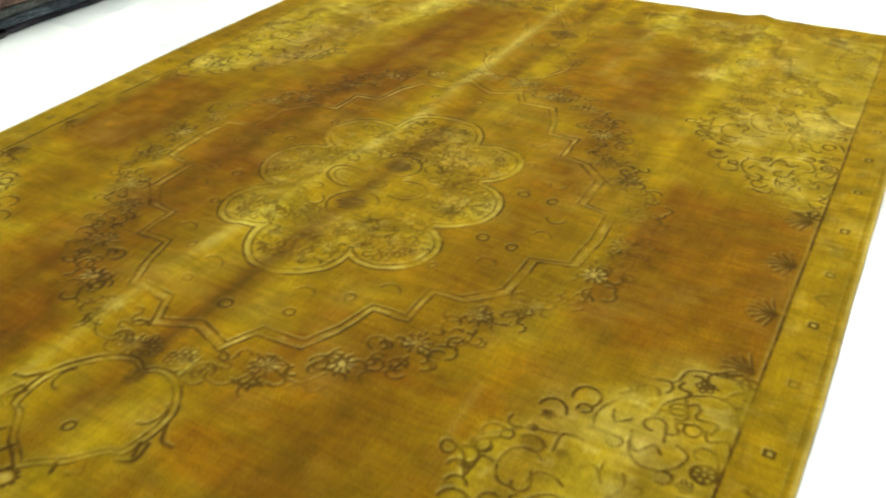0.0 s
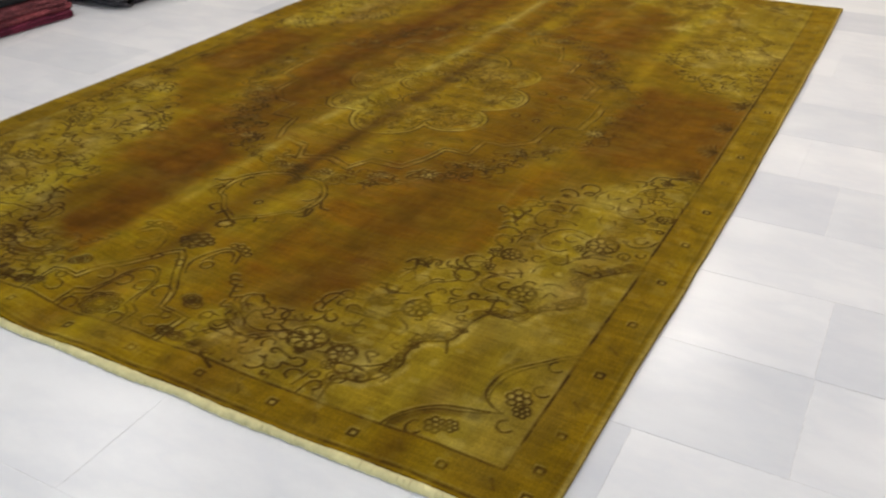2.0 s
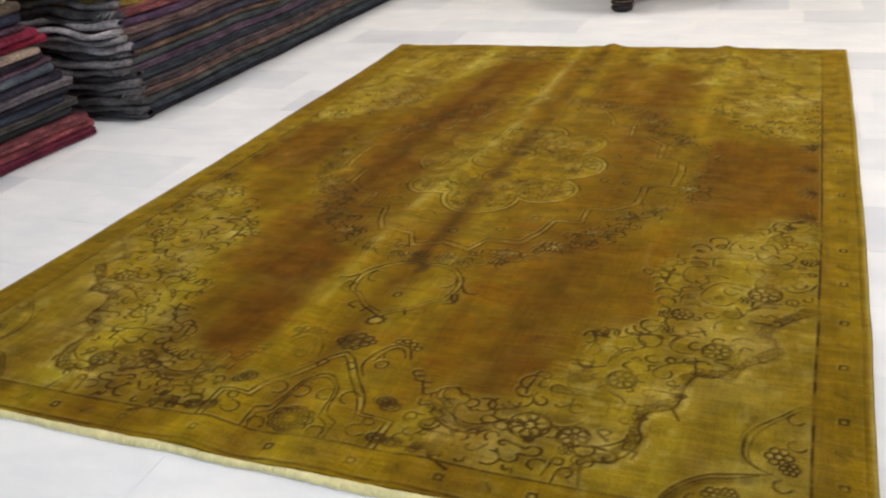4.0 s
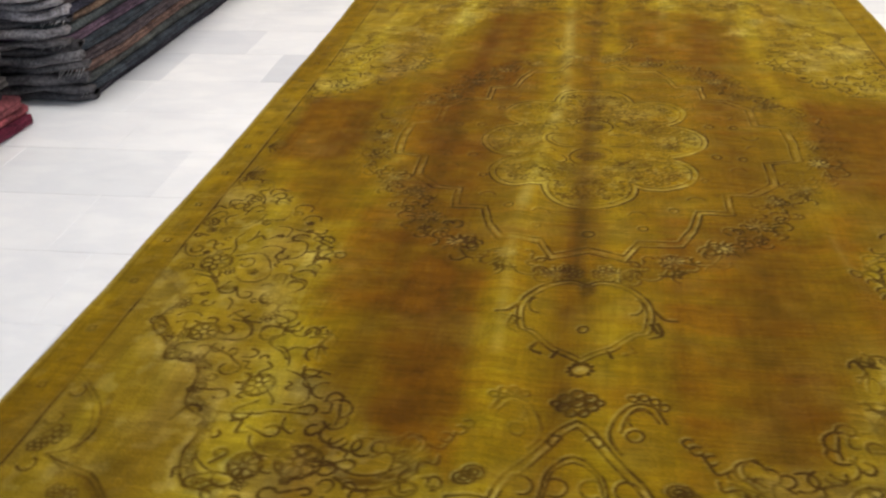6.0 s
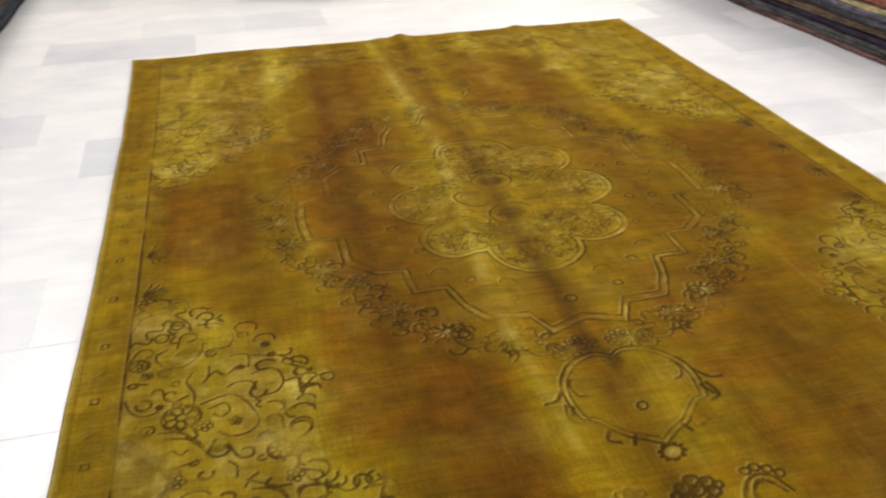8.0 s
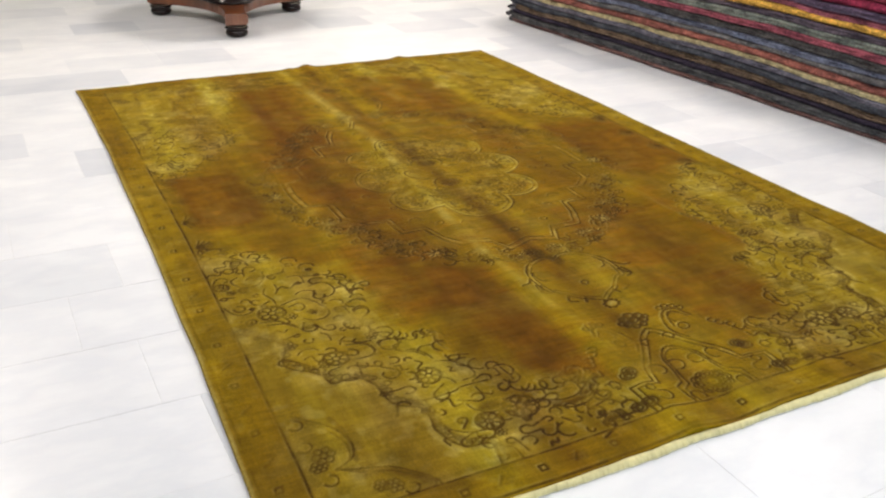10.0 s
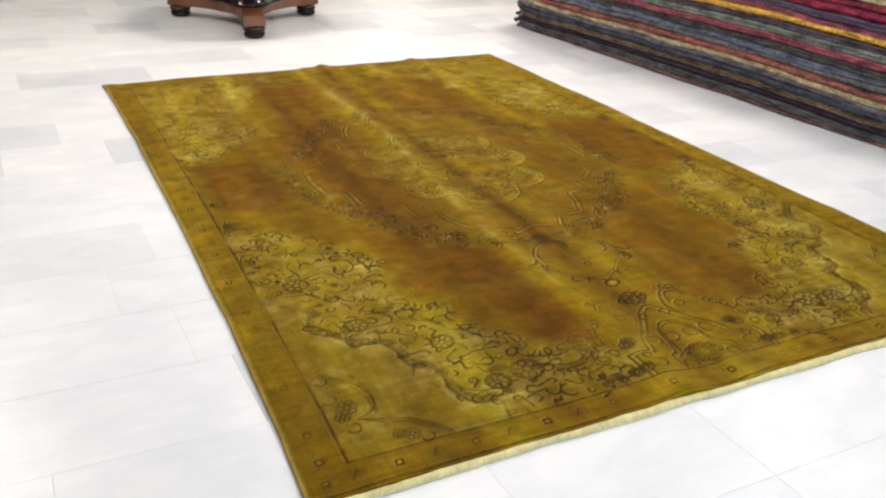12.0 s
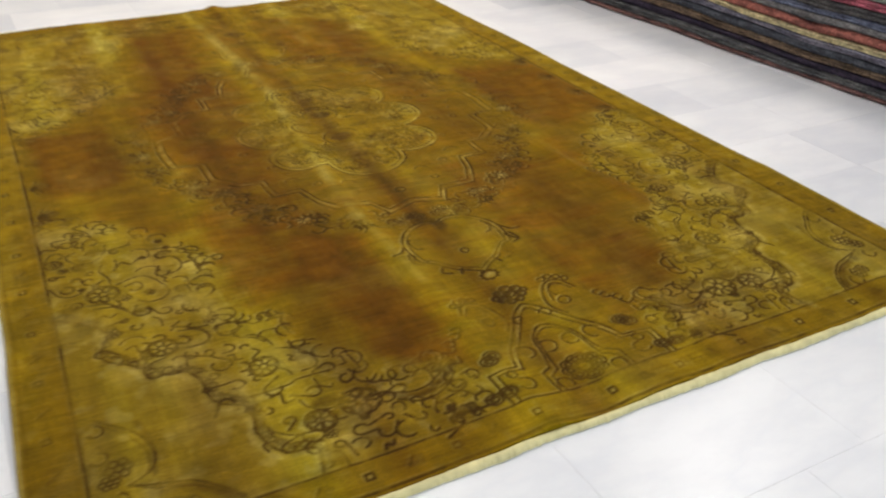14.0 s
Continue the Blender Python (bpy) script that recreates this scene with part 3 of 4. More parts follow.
for c, r in (((0.0, 1.19), 0.013), ((0.0, 1.163), 0.014), ((0.024, 1.176), 0.014), ((0.027, 1.20), 0.013), ((0.012, 1.217), 0.011), ((0.041, 1.188), 0.010)):
    cv.blob(c, r * 1.1, r, "dark", 1.0), cv.ring(c, r * 0.95, r * 0.85, width=0.003)
cv.stroke([(0.157, 1.232), (0.14, 1.194), (0.112, 1.184), (0.085, 1.203), (0.063, 1.25), (0.063, 1.285), (0.08, 1.315)], 0.0036)
cv.stroke([(0.145, 1.232), (0.128, 1.206), (0.108, 1.203), (0.092, 1.22), (0.08, 1.262)], 0.0028)
cv.ring((0.115, 1.225), 0.022, 0.03, 140, 330), cv.ring((0.105, 1.27), 0.015)
for x, y in ((0.10, 1.170), (0.12, 1.166), (0.14, 1.175), (0.157, 1.19)):
    cv.ring((x, y), 0.009)
ARCH = [(0.0, 1.236), (0.033, 1.262), (0.073, 1.325), (0.12, 1.388), (0.14, 1.443)]
for d, w, s in ((0.0, 0.003, 1), (0.016, 0.0026, 0.9)):
    cv.stroke([(max(0, x - d * 0.6), y + d) for x, y in ARCH], w, strength=s)
    cv.stroke([(0.14 - d, 1.443 + d * 0.6), (0.214 - d, 1.447 + d * 0.6), (0.208 - d, 1.545)], w, strength=s, curve=False)
cv.stroke([(max(0, x - 0.005), y + 0.008) for x, y in ARCH], 0.0036, "pale", 0.4)
cv.stroke([(0.206, 1.452), (0.201, 1.545)], 0.004, "pale", 0.6)
for d, w in ((0.0, 0.003), (0.014, 0.0024)):
    cv.stroke([(0.096 - d, 1.545), (0.098 - d, 1.484 + d), (0.07 - d, 1.468 + d * 0.6)], w, curve=False)
    cv.stroke([(0.07 - d, 1.468 + d * 0.6), (0.058 - d * 0.6, 1.43), (0.048 - d * 0.6, 1.375), (0.02, 1.335 + d), (0.0, 1.325 + d)], w)
for a in range(-80, 90, 40):
    d = (math.cos(radians(a)), math.sin(radians(a)))
    cv.ring((0.036 * d[0], 1.495 + 0.03 * d[1]), 0.017, 0.014), cv.ring((0.036 * d[0], 1.495 + 0.03 * d[1]), 0.007)
    cv.blob((0.036 * d[0], 1.495 + 0.03 * d[1]), 0.012, 0.009, "dark", 0.5)
cv.ring((0.0, 1.495), 0.016, 0.014), cv.ring((0.07, 1.525), 0.018, None, 150, 380), cv.ring((0.03, 1.40), 0.02, None, 60, 300), cv.ring((0.09, 1.40), 0.022, None, 90, 330), cv.ring((0.035, 1.29), 0.014, None, 200, 420), cv.ring((0.15, 1.50), 0.02, None, 30, 280), cv.ring((0.165, 1.465), 0.012)
for c in ((0.186, 1.405), (0.172, 1.392), (0.20, 1.51), (0.235, 1.515)):
    cv.blob(c, 0.026, 0.018, "dark", 0.95), cv.ring(c, 0.02, 0.015), cv.ring(c, 0.01, 0.007)
for c in ((0.195, 1.275), (0.207, 1.29), (0.23, 1.31)):
    cv.ring(c, 0.011, None, 30, 300)
cv.stroke([(0.215, 1.30), (0.235, 1.34), (0.26, 1.33)], 0.003), cv.ring((0.286, 1.44), 0.022, 0.017, 0, 290, width=0.0034), cv.ring((0.335, 1.485), 0.02, None, 60, 380, width=0.0032)
cv.ring((0.305, 1.535), 0.034, 0.034, 180, 360, width=0.003)
for a in range(195, 360, 30):
    cv.ring((0.305 + 0.02 * math.cos(radians(a)), 1.535 + 0.02 * math.sin(radians(a))), 0.008)
cv.blob((0.305, 1.525), 0.026, 0.02, "dark", 0.7)
cv.stroke([(0.255, 1.37), (0.285, 1.395), (0.34, 1.425), (0.385, 1.425), (0.42, 1.395)], 0.009, "dark", 1.0)
cv.stroke([(0.255, 1.36), (0.29, 1.38), (0.34, 1.41), (0.385, 1.41), (0.43, 1.385)], 0.003), cv.stroke([(0.27, 1.40), (0.32, 1.44), (0.37, 1.445), (0.41, 1.42)], 0.003)
for c, a in (((0.265, 1.34), 0), ((0.30, 1.36), 60), ((0.42, 1.44), 120), ((0.36, 1.46), 200), ((0.255, 1.47), 0), ((0.24, 1.42), 90)):
    cv.ring(c, 0.018, None, a, a + 230, width=0.0032, shrink=0.4)

# corner spandrels
JAG = [(1.0, 0.827), (0.953, 0.868), (0.902, 0.935), (0.925, 1.004), (0.918, 1.039), (0.862, 1.087), (0.843, 1.138), (0.785, 1.136), (0.755, 1.182), (0.742, 1.266), (0.689, 1.302), (0.681, 1.351), (0.69, 1.382), (0.677, 1.431), (0.65, 1.462), (0.60, 1.478), (0.612, 1.545)]
RIM = [(1.0, 0.325), (0.93, 0.345), (0.77, 0.453), (0.648, 0.62), (0.62, 0.72), (0.655, 0.82), (0.65, 0.96), (0.60, 1.02), (0.525, 1.02), (0.53, 1.17), (0.445, 1.235), (0.435, 1.33), (0.36, 1.35), (0.275, 1.33), (0.22, 1.45), (0.22, 1.545)]
span = inside(JAG + RIM[::-1])
corner = inside(JAG + [(1.0, 1.545)])
for j in range(len(JAG) - 1):
    p, q = JAG[j], JAG[j + 1]
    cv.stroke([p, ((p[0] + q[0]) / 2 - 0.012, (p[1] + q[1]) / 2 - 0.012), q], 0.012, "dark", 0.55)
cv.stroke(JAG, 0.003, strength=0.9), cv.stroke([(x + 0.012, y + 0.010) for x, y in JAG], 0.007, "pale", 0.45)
for p, q in zip(JAG, JAG[1:]):
    for j in range(5):
        u = (j + rnd.random()) / 5
        x, y = p[0] + (q[0] - p[0]) * u, p[1] + (q[1] - p[1]) * u
        a = rnd.uniform(0, 360)
        cv.ring((x - 0.012, y - 0.012), rnd.uniform(0.006, 0.012), None, a, a + 220, strength=0.6)
ROSES = [((0.478, 1.389), 0.036), ((0.567, 1.407), 0.027), ((0.882, 0.76), 0.034), ((0.975, 0.572), 0.018), ((0.80, 1.04), 0.028), ((0.62, 1.20), 0.028), ((0.70, 0.90), 0.022)]
for k, (c, r) in enumerate(ROSES):
    cv.flower(c, r, 8 if k == 0 else 7, 0.3 * k), cv.ring(c, r * 1.15, width=0.003)
cv.blob((0.567, 1.407), 0.03, 0.028, "dark", 1.0), cv.blob((0.62, 1.46), 0.035, 0.02, "dark", 0.8), cv.blob((0.53, 1.42), 0.05, 0.03, "dark", 0.6), cv.blob((0.50, 1.49), 0.04, 0.02, "dark", 0.5), cv.blob((0.60, 1.40), 0.03, 0.04, "dark", 0.5)
taken = [c for c, _ in ROSES]
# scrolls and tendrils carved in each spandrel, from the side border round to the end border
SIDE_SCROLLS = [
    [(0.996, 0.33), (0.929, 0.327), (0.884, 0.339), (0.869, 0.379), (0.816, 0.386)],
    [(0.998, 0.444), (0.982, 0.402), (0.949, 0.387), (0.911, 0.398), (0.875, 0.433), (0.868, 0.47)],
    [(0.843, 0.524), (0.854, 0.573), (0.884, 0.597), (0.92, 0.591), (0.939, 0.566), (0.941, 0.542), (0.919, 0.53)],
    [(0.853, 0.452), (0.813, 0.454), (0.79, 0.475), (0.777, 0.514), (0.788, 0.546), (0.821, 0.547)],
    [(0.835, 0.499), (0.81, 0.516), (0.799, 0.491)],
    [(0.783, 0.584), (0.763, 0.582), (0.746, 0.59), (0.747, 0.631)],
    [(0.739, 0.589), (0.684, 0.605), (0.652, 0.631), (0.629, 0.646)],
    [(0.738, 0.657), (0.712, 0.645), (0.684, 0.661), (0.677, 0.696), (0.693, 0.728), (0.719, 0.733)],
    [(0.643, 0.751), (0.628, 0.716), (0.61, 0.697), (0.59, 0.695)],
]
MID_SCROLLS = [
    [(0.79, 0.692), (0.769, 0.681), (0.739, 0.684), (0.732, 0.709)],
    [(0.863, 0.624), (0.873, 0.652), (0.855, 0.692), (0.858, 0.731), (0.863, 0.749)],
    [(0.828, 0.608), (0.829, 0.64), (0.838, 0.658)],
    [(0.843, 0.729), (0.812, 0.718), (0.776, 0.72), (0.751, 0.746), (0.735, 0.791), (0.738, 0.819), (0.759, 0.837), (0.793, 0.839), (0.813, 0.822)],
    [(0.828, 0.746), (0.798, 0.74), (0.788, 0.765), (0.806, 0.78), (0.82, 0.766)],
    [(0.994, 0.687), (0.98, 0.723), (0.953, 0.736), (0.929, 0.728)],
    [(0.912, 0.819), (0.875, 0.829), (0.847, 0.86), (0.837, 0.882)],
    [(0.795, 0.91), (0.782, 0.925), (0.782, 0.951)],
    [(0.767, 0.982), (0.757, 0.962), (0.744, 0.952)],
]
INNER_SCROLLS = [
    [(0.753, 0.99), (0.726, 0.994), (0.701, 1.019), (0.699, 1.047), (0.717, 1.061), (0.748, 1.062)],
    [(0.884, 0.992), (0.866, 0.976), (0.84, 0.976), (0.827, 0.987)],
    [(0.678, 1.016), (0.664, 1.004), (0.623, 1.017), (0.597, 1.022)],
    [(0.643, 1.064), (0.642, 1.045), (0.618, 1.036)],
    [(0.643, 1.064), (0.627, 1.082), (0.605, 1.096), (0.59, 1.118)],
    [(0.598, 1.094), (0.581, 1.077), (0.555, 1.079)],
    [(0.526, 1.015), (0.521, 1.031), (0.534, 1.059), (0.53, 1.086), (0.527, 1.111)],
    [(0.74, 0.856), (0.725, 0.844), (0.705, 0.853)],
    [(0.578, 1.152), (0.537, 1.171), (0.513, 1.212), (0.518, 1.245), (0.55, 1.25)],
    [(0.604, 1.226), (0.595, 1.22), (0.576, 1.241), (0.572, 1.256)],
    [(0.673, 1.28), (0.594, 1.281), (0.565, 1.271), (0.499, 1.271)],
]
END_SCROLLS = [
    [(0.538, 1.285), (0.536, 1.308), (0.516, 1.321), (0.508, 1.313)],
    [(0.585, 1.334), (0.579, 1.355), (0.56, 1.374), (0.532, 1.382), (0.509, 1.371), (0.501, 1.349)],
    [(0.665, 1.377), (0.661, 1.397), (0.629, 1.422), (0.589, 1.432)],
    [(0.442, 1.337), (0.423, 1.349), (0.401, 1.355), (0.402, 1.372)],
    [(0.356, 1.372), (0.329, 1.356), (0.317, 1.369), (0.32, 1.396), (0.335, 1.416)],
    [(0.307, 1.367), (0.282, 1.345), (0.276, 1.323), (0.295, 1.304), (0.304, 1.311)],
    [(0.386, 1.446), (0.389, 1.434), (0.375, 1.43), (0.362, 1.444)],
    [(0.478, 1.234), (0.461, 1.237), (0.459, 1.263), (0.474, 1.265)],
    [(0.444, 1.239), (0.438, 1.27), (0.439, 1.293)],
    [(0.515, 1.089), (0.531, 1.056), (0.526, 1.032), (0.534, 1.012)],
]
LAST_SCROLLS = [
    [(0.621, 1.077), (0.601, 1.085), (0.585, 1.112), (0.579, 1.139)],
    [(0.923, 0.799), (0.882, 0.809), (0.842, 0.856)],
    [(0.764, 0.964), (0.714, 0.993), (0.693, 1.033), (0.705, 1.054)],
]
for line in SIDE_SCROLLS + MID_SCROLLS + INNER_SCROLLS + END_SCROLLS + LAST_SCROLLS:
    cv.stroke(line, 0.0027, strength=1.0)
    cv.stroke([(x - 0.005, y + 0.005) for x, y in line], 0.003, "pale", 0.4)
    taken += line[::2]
for c, r in (((0.896, 0.444), 0.015), ((0.664, 0.63), 0.012), ((0.59, 0.705), 0.013), ((0.946, 0.786), 0.014), ((0.931, 0.485), 0.015), ((0.65, 1.03), 0.026)):
    cv.ring(c, r, width=0.0029)
for c, ra, rb in (((0.53, 1.20), 0.035, 0.05), ((0.54, 1.36), 0.04, 0.022), ((0.43, 1.355), 0.03, 0.022), ((0.30, 1.36), 0.03, 0.022), ((0.98, 0.83), 0.02, 0.03), ((0.63, 0.78), 0.014, 0.02)):
    cv.blob(c, ra * 0.7, rb * 0.7, "dark", 0.8)
tries = 0
while tries < 9000:
    tries += 1
    c = (rnd.uniform(0.24, 0.985), rnd.uniform(0.36, 1.53))
    if not span[int(c[1] / RES), int(c[0] / RES)] or min(math.hypot(c[0] - x, c[1] - y) for x, y in taken) < 0.034:
        continue
    taken.append(c)
    r, a, way = rnd.uniform(0.010, 0.024), rnd.uniform(0, 360), rnd.choice((-1, 1))
    kind = rnd.random()
    w = rnd.uniform(0.0026, 0.0036)
    if kind < 0.62:
        pts = cv.ring(c, r, r * rnd.uniform(0.75, 1.1), a, a + way * rnd.uniform(170, 320), width=w, shrink=rnd.uniform(0.1, 0.55))
        if rnd.random() < 0.6:
            d = Vector(pts[0]) - Vector(pts[1])
            d = d.normalized() * rnd.uniform(0.02, 0.045)
            cv.stroke([pts[0], (pts[0][0] + d.x, pts[0][1] + d.y)], w)
    elif kind < 0.85:
        d = Vector((math.cos(radians(a)), math.sin(radians(a))))
        n2 = Vector((-d.y, d.x))
        cc = Vector(c)
        cv.stroke([tuple(cc - d * r * 1.3), tuple(cc - d * r * 0.4 + n2 * r * 0.6), tuple(cc + d * r * 0.4 - n2 * r * 0.6), tuple(cc + d * r * 1.3)], w)
    else:
        cv.flower(c, r * 0.75, 5, radians(a))
    if rnd.random() < 0.16:
        cv.blob(c, r, r * 0.8, "dark", 0.55)
for k in range(len(RIM) - 3):
    p, q = RIM[k], RIM[k + 1]
    for j in range(3):
        u = (j + 0.5) / 3
        c = (p[0] + (q[0] - p[0]) * u, p[1] + (q[1] - p[1]) * u)
        a = rnd.uniform(0, 360)
        cv.ring(c, rnd.uniform(0.014, 0.026), None, a, a + rnd.uniform(150, 260), width=0.003)
# small shell motif in each corner
for d, w, s in ((0.0, 0.0026, 0.8), (0.012, 0.0022, 0.6)):
    cv.stroke([(1.0, 1.19 + d), (0.94, 1.245 + d), (0.893 + d, 1.30 + d * 0.5), (0.877 + d, 1.36), (0.892 + d * 0.5, 1.402), (0.936, 1.422)], w, strength=s)
    cv.stroke([(0.936, 1.422), (0.867, 1.445 + d), (0.82, 1.461 + d), (0.765, 1.51 + d), (0.75 + d, 1.545)], w, strength=s)
cv.stroke([(0.895, 1.455), (0.84, 1.468), (0.79, 1.50), (0.765, 1.535)], 0.012, "dark", 0.8)
cv.stroke([(0.893, 1.26), (0.878, 1.33), (0.885, 1.41)], 0.006, "dark", 0.6)
for c, r in (((0.945, 1.37), 0.026), ((0.965, 1.40), 0.018), ((0.84, 1.51), 0.02), ((0.865, 1.50), 0.016)):
    cv.flower(c, r, 6), cv.blob(c, r, r, "dark", 0.5)
for c in ((0.97, 1.25), (0.955, 1.45), (0.81, 1.53), (0.975, 1.33)):
    cv.ring(c, 0.016, None, 20, 260)
# sprigs beside the border
for b in (0.095, 0.29):
    for a in range(-70, 80, 20):
        d = (math.cos(radians(a)) * 0.055, math.sin(radians(a)) * 0.04)
        cv.stroke([(0.985, b), (0.985 - d[0] * 0.6, b + d[1] * 0.6), (0.985 - d[0], b + d[1] * 1.25)], 0.0026, strength=0.8)
    cv.blob((0.955, b), 0.03, 0.03, "dark", 0.5)

# border: line, small squares and faint ticks
cv.stroke([(1.0, 0.0), (1.0, 1.547)], 0.0032, curve=False), cv.stroke([(0.0, 1.547), (1.0, 1.547)], 0.0028, strength=0.85, curve=False)
cv.stroke([(1.092, 0.0), (1.092, 1.628)], 0.0026, strength=0.35, curve=False), cv.stroke([(0.0, 1.628), (1.1, 1.628)], 0.0036, strength=0.75, curve=False)
SQUARES = [(1.054, 0.095 + 0.19 * k) for k in range(8)] + [(0.18 * k, 1.588) for k in range(6)] + [(1.054, 1.52), (1.06, 1.588)]
for c in SQUARES:
    s = 0.0075
    cv.stroke([(c[0] - s, c[1] - s), (c[0] + s, c[1] - s), (c[0] + s, c[1] + s), (c[0] - s, c[1] + s), (c[0] - s, c[1] - s)], 0.0028, curve=False)
    cv.blob(c, 0.006, 0.006, "pale", 0.5)
for k in range(9):
    cv.stroke([(1.04, 0.19 * k), (1.065, 0.19 * k + 0.02)], 0.003, strength=0.35), cv.stroke([(0.09 + 0.18 * k, 1.575), (0.105 + 0.18 * k, 1.598)], 0.003, strength=0.4)
    cv.blob((0.09 + 0.18 * k, 1.588), 0.02, 0.014, "dark", 0.35), cv.blob((1.053, 0.19 * k), 0.016, 0.02, "dark", 0.3)

med = softened(inside([(0, 0)] + ZIG[::-1] + [(0, 0.635)]), 3, 4)
halo = softened(inside([(0, 0), (0.70, 0), (0.69, 0.14), (0.60, 0.32), (0.47, 0.52), (0.36, 0.67), (0.22, 0.74), (0.0, 0.78)]), 4, 6)
tip = softened(inside([(0, 0.76), (0.10, 0.79), (0.14, 0.88), (0.11, 0.98), (0, 1.05)]) | inside([(0, 1.23), (0.08, 1.31), (0.16, 1.36), (0.215, 1.43), (0.24, 1.547), (0, 1.547)]), 3, 3)
span_f, corner_f, span_wide = softened(span, 4, 5), softened(corner, 2, 2), softened(span | corner, 6, 14)
edge_f = softened((QA > 1.0) | (QB > 1.547), 1, 1)

# ---- lay the design over the whole rug ----
BOW_LEFT, BOW_RIGHT = 0.03, 0.012
NX, NY = 720, 1064
P, Q = np.meshgrid(np.linspace(0, 1, NX), np.linspace(0, 1, NY))
RX, RY = (P - 0.5) * 2 * HALF_W, (Q - 0.5) * 2 * HALF_L
wx = RX + 0.018 * (cloud(RX, RY, 0.35, 40) - 0.5) + 0.005 * (cloud(RX, RY, 0.05, 44, 2) - 0.5)
wy = RY + 0.020 * (cloud(RX, RY, 0.35, 50) - 0.5) + 0.005 * (cloud(RX, RY, 0.05, 54, 2) - 0.5)
near_edge = np.maximum(step(0.96, 1.0, np.abs(RX)), step(1.50, 1.545, np.abs(RY)))
wx, wy = wx * (1 - near_edge) + RX * near_edge, wy * (1 - near_edge) + RY * near_edge


def sample(layer):
    x, y = np.clip(np.abs(wx) / RES, 0, layer.shape[1] - 2), np.clip(np.abs(wy) / RES, 0, layer.shape[0] - 2)
    i, j = x.astype(int), y.astype(int)
    fx, fy = x - i, y - j
    return (layer[j, i] * (1 - fx) + layer[j, i + 1] * fx) * (1 - fy) + (layer[j + 1, i] * (1 - fx) + layer[j + 1, i + 1] * fx) * fy


INK, PALE, DARK, ROS, MED, HALO, TIP, SPAN, CORN, EDGE, WIDE = (sample(v) for v in (cv.ink, cv.pale, cv.dark, rosette, med, halo, tip, span_f, corner_f, edge_f, span_wide))
SPAN = np.clip(0.35 * SPAN + step(0.2, 0.8, WIDE + 0.9 * (cloud(RX, RY, 0.14, 31) - 0.5)) * (1 - CORN) * 0.75, 0, 1) * (1 - EDGE)
fade = step(0.20, 0.54, cloud(RX, RY, 0.10, 60)) * 0.75 + 0.25
grit = step(0.30, 0.55, cloud(RX, RY, 0.022, 66, 2))
fade = fade * (0.62 + 0.48 * grit) * (1 - 0.12 * SPAN) * (0.7 + 0.3 * step(0.25, 0.6, cloud(RX, RY, 0.5, 64)))
# the far end is rubbed more
fade = fade * (1 - 0.5 * step(0.45, 1.1, RY))
broad = cloud(RX, RY, 0.42, 70)
length_streak = cloud(RX * 1.0, RY * 0.12, 0.09, 75)
cross_streak = cloud(RX * 0.16, RY, 0.035, 79)
small = cloud(RX, RY, 0.045, 83)

# how brown the worn red ground still shows through the yellow dye: patches with straight sides where the rug lay folded
brown = 0.18 + 0.7 * (broad - 0.5) + 1.1 * (length_streak - 0.5) + 0.8 * (cross_streak - 0.5)
px, py = RX + 0.05 * (cloud(RX * 0.4, RY, 0.25, 71) - 0.5), RY + 0.16 * (cloud(RX, RY, 0.12, 73) - 0.5)
PATCHES = [
    (-0.95, -0.70, -0.16, 0.34, 0.75), (-0.60, -0.30, -0.92, -0.42, 0.45), (-0.40, -0.22, -1.42, -0.72, 0.75), (0.18, 0.62, -1.36, -0.50, 0.48), (-0.43, -0.27, 0.45, 1.45, 0.50),
    (-0.63, -0.42, 0.02, 1.02, 0.35), (0.08, 0.54, 0.66, 1.32, 0.50), (-0.27, -0.02, 0.82, 1.40, 0.35), (0.64, 1.0, -0.32, 0.38, 0.65), (-0.60, -0.16, 0.22, 0.62, 0.25), (-0.52, -0.30, -0.40, 0.05, 0.40), (-0.05, 0.05, -0.95, -0.25, 0.3),
]
for x0, x1, y0, y1, amount in PATCHES:
    brown = brown + amount * step(x0 - 0.03, x0 + 0.03, px) * (1 - step(x1 - 0.03, x1 + 0.03, px)) * step(y0 - 0.08, y0 + 0.08, py) * (1 - step(y1 - 0.08, y1 + 0.08, py))
brown = brown + 0.24 * MED - 0.36 * ROS - 0.15 * TIP - 0.55 * SPAN - 0.8 * CORN - 0.18 * EDGE + 0.15 * HALO * (1 - MED)
brown = np.clip(brown, 0, 1)
worn = np.clip(1.6 * (cloud(RX, RY, 0.11, 90) - 0.52), 0, 1) * (0.30 + 1.3 * SPAN + 0.45 * ROS + 0.5 * CORN)
